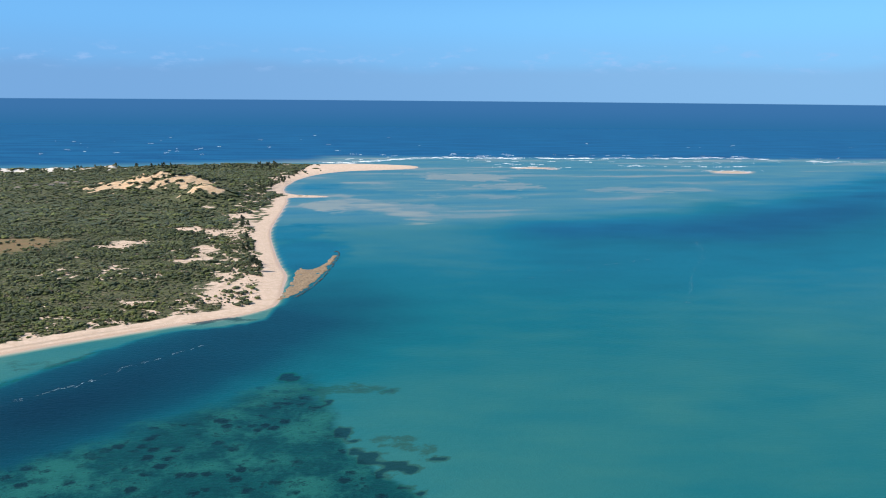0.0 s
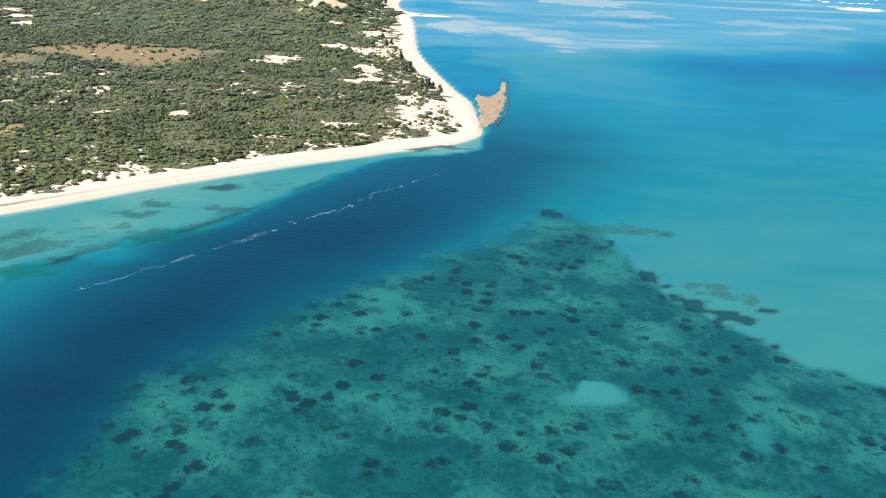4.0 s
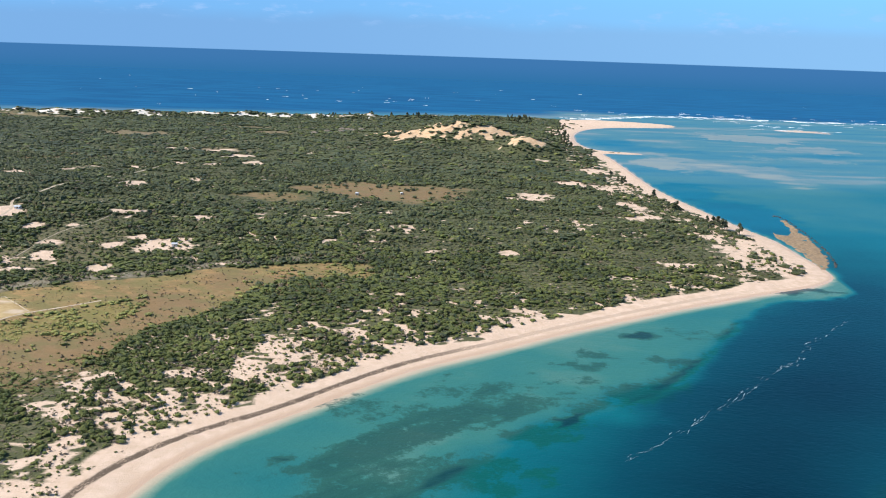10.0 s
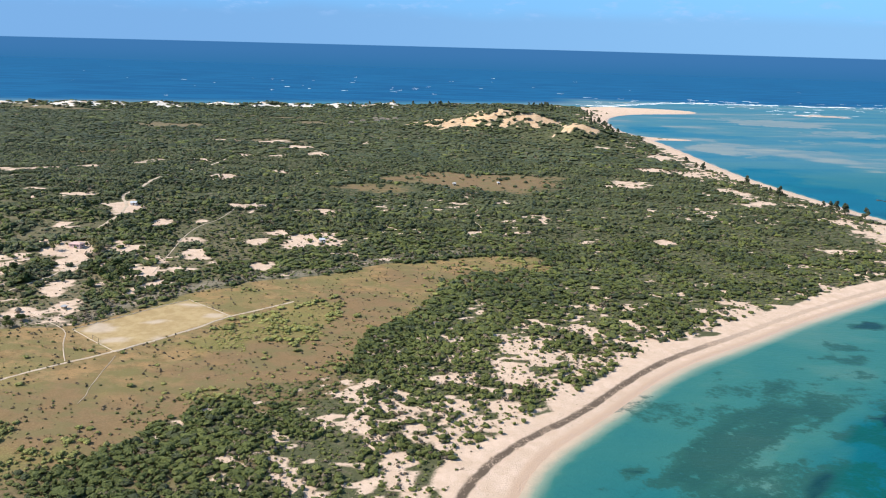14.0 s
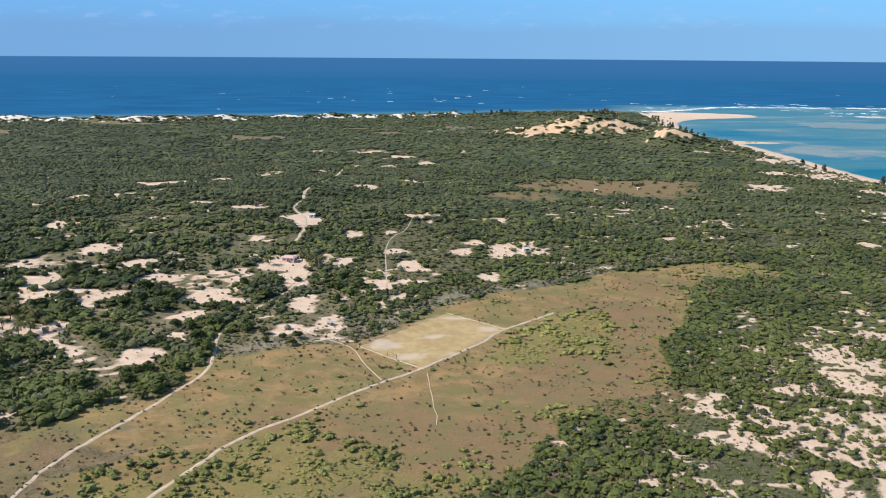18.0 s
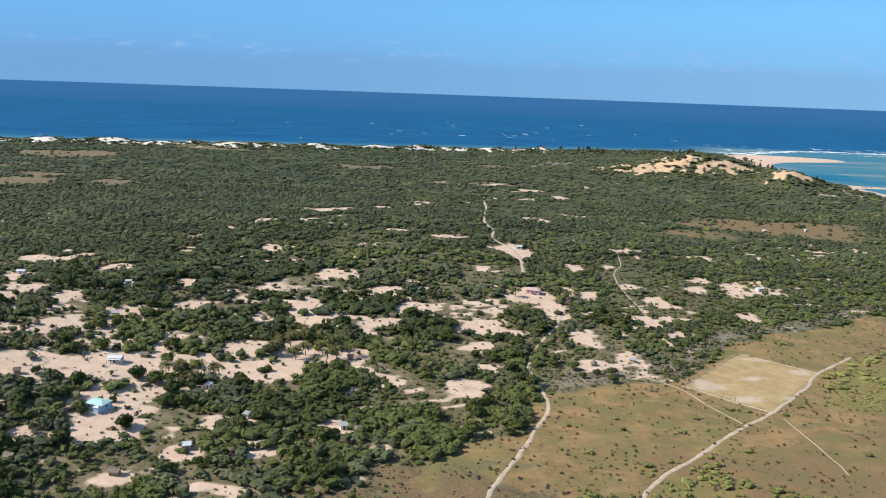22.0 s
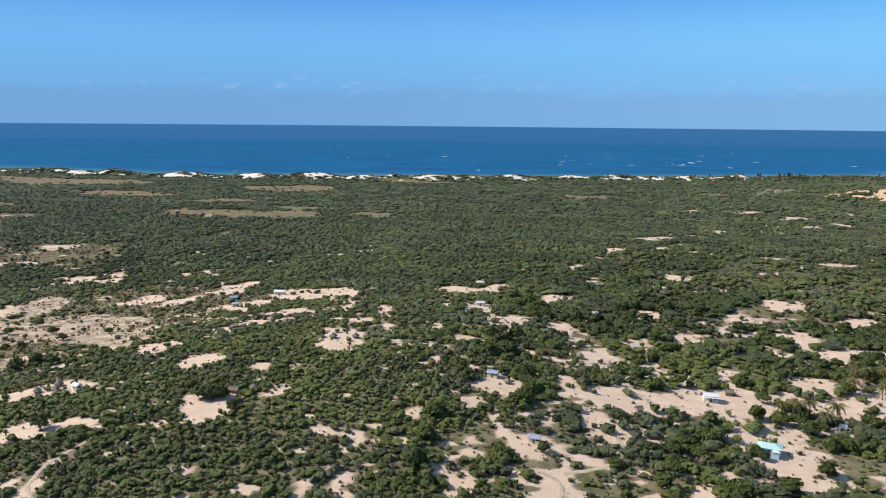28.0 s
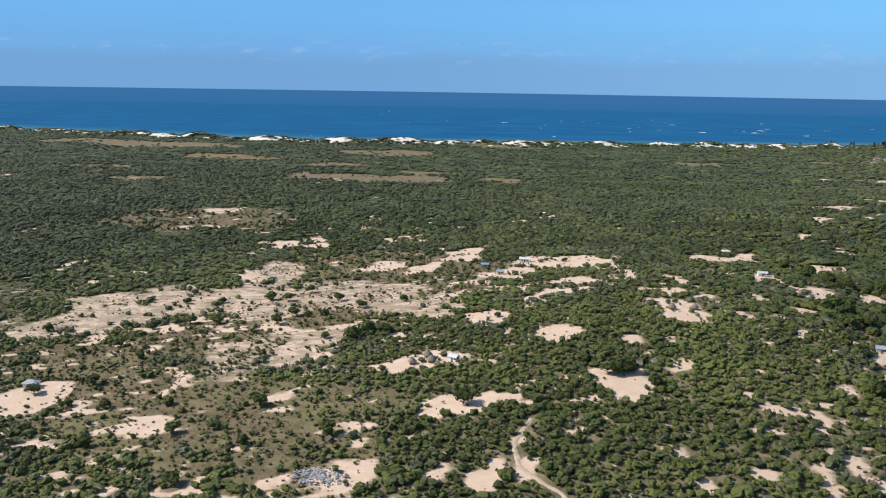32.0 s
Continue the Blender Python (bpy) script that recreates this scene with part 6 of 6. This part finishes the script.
def hedge(points, w, h):
    ob = new("hedge")
    rng = np.random.RandomState(int(abs(points[0][0])))
    ln = spline(points, 10)
    p = np.repeat(ln, 2, 0) + (rng.rand(len(ln) * 2, 2) - 0.5) * 0.5
    z = ground_z(p[:, 0], p[:, 1])
    v, f = clumps(rng, np.column_stack([p, z]), np.full(len(p), w / 2), np.full(len(p), h), 30, -0.4, (0.2, 0.5))
    part("foliage", mesh_from("hedge", v, f, SCRUB), ob)
    return tagged(ob, "clipped dark green hedge round a sand yard", "hedge", "hedges of the yard")


hedge([(-1408, 264), (-1404, 256.5), (-1400, 249)], 2.2, 1.8)
hedge([(-1430, 258), (-1419, 261), (-1408.5, 265)], 1.8, 1.5)
hedge([(-1435.0, 323.0), (-1451.0, 320.0), (-1466.0, 316.0)], 1.2, 1.1)


def fence(points):
    ob = tagged(new("fence"), "plain wooden post fence at a yard", "fence")
    ln = spline(points, 7)
    post = boxes("post", TIMBER, (-0.07, -0.07, -0.3, 0.07, 0.07, 1.3))
    for x, y in ln:
        part("post", post, ob, at=pose(float(x), float(y), spot(x, y)))
    for (x, y), (u, v) in zip(ln, ln[1:]):
        a, b = Vector((x, y, spot(x, y) + 1.05)), Vector((u, v, spot(u, v) + 1.05))
        bm = bmesh.new()
        tube(bm, [a, b], [0.05, 0.05], 5)
        part("rail", shape("rail", bm, TIMBER), ob)


fence([(-1432, 319), (-1429, 312), (-1426, 305)])
fence([(-1306.8, 293.6), (-1310.7, 299.5), (-1314.6, 304.3)])

# rubble heap in the western yard
rng = np.random.RandomState(4)
n = 260
q = rng.rand(n) ** 0.6 * 9
a = rng.rand(n) * math.tau
rx, ry = -1309 + np.cos(a) * q, 262 + np.sin(a) * q * 0.55
v, f = clumps(rng, np.stack([rx, ry, ground_z(rx, ry) - 0.1], 1), 0.25 + 0.6 * rng.rand(n), 0.3 + 0.5 * rng.rand(n), 0)
tagged(new("rubble", mesh_from("rubble", v, f, RUBBLE)), "heap of grey rubble and scrap on sand", "rubble", kind="stuff")

# ---- the rock shelf at the point ----
SHELF = spline([(-158, 742), (-149, 744), (-139, 756), (-131, 790), (-126, 830), (-123, 890), (-122, 950), (-127, 985), (-133, 978), (-137, 920), (-146, 885), (-155, 905), (-163, 880), (-160, 840), (-158, 800)], 4, True)
ax, ay = [a.ravel() for a in np.meshgrid(np.arange(-172, -116, 1.3), np.arange(736, 992, 1.6))]
inner = line_distance(ax, ay, SHELF, True) + (turb(ax, ay, 9, 3) - 0.5) * 7 - 3.2
az = -0.8 + 1.25 * ramp(inner, -2, 3) * (0.45 + 0.8 * turb(ax, ay, 6, 13)) + 0.9 * np.exp(-((ax + 124 - (ay - 870) * 0.012) / 4) ** 2) * ramp(inner, -1, 2)
rock = tagged(new("rock_shelf"), "flat brown beach-rock shelf running out from the point", "rock shelf")
part("slab", mesh_from("slab", np.stack([ax, ay, az], 1), grid_faces(len(np.arange(-172, -116, 1.3)), len(np.arange(736, 992, 1.6))), ROCK), rock)
rng = np.random.RandomState(9)
stones = [mesh_from("rock", *clumps(rng, np.zeros((1, 3)), [1.0], [0.9], 0), DARKROCK) for i in range(4)]
edge = SHELF[8:32]
for i in range(190):
    k = rng.randint(len(edge) - 1)
    p = edge[k] + (edge[k + 1] - edge[k]) * rng.rand() + (rng.rand(2) - 0.5) * 2
    part("rock", stones[i % 4], rock, at=pose(float(p[0]), float(p[1]), -0.25, 0, 0, float(rng.rand() * 360)) @ Matrix.Scale(0.4 + 0.9 * float(rng.rand()), 4))

# ---- breakers and white caps ----
def crests(name, places, label, seed, rise=1.0, mat=FOAM):
    rng = np.random.RandomState(seed)
    verts, faces = [], []
    for x, y, length, depth, turn in places:
        n = 7
        u = np.linspace(-0.5, 0.5, n)
        mid = np.stack([u * length, (rng.rand(n) - 0.5) * depth * 0.9], 1)
        w = depth * (0.25 + 0.75 * rng.rand(n)) * np.sqrt(np.clip(1 - (2 * u) ** 2, 0.02, 1)) / 2
        up = (0.25 + 0.5 * rng.rand(n) * min(depth, 4) / 4) * rise
        c, s = math.cos(turn), math.sin(turn)
        for j in range(n):
            for o, h in ((-w[j], 0.02), (0, up[j]), (w[j], 0.02)):
                px, py = mid[j, 0], mid[j, 1] + o
                verts.append((x + px * c - py * s, y + px * s + py * c, h))
        b = len(verts) - n * 3
        for j in range(n - 1):
            for k in range(2):
                faces.append((b + j * 3 + k, b + j * 3 + k + 1, b + j * 3 + 4 + k, b + j * 3 + 3 + k))
    return tagged(new(name, mesh_from(name, np.array(verts), np.array(faces), mat, True)), label, "surf", kind="stuff")


rng = np.random.RandomState(2)
places = []
for ln in FOAM_LINES:
    for (ax_, ay_), (bx_, by_) in zip(ln, ln[1:]):
        for k in range(3):
            u = rng.rand()
            if rng.rand() < 0.85:
                places.append((ax_ + (bx_ - ax_) * u + rng.randn() * 1.2, ay_ + (by_ - ay_) * u + rng.randn() * 1.2, 3 + 8 * rng.rand() ** 2, 0.15 + 0.4 * rng.rand() ** 2, math.atan2(by_ - ay_, bx_ - ax_) + rng.randn() * 0.18))
crests("foam_streaks", places, "thin broken lines of foam on the deep channel", 5, 0.2, LACE)
rng = np.random.RandomState(12)
bar = spline([(-330, 2330), (-253, 2330), (-108, 2490), (30, 2550), (205, 2550), (380, 2555), (650, 2590), (926, 2620), (1188, 2500), (1500, 2520)], 30)
places = []
for i in range(260):
    p = bar[rng.randint(len(bar))]
    places.append((p[0] + rng.randn() * 10, p[1] + rng.randn() * 14, 10 + 40 * rng.rand() ** 2, 2 + 5 * rng.rand(), rng.randn() * 0.15))
for i in range(70):
    places.append((-300 + 1500 * rng.rand(), 2400 + 330 * rng.rand(), 8 + 22 * rng.rand(), 1.5 + 3 * rng.rand(), rng.randn() * 0.15))
for cx, cy in ((245, 2215), (742, 2150), (200, 2330), (560, 2300), (760, 2290)):
    for i in range(12):
        places.append((cx + rng.randn() * 50, cy + rng.randn() * 16, 8 + 20 * rng.rand(), 1.5 + 3 * rng.rand(), rng.randn() * 0.2))
crests("breakers", places, "white surf breaking along the sand bar", 3)
places = []
for cx, cy, n, sx_, sy_ in ((-1250, 2950, 16, 260, 260), (-1000, 2800, 8, 160, 120), (-600, 3100, 6, 500, 300), (-1900, 3100, 6, 700, 500), (300, 3300, 7, 800, 400), (1300, 3000, 4, 300, 200)):
    for i in range(n):
        places.append((cx + rng.randn() * sx_, cy + rng.randn() * sy_, 6 + 16 * rng.rand() ** 2, 2 + 4 * rng.rand(), rng.randn() * 0.15))
crests("whitecaps", places, "scattered white caps on the open ocean", 4)


# dry sand banks in the lagoon
def sandbank(x, y, a, b, h):
    gx_, gy_ = [q.ravel() for q in np.meshgrid(np.linspace(-1.3, 1.3, 26), np.linspace(-1.3, 1.3, 18))]
    z = h * (1 - np.hypot(gx_, gy_)) + (turb(gx_ * a + x, gy_ * b + y, 14, 2) - 0.5) * h * 1.2
    me = mesh_from("sandbank", np.stack([gx_ * a, gy_ * b, z], 1), grid_faces(26, 18), DIRT, True)
    ob = new("sandbank", me)
    ob.location = (x, y, 0)
    return tagged(ob, "low dry sand bank in the shallow lagoon", "sandbank", "sand banks")


sandbank(245, 2200, 36, 16, 0.7)
sandbank(745, 2128, 40, 22, 0.9)
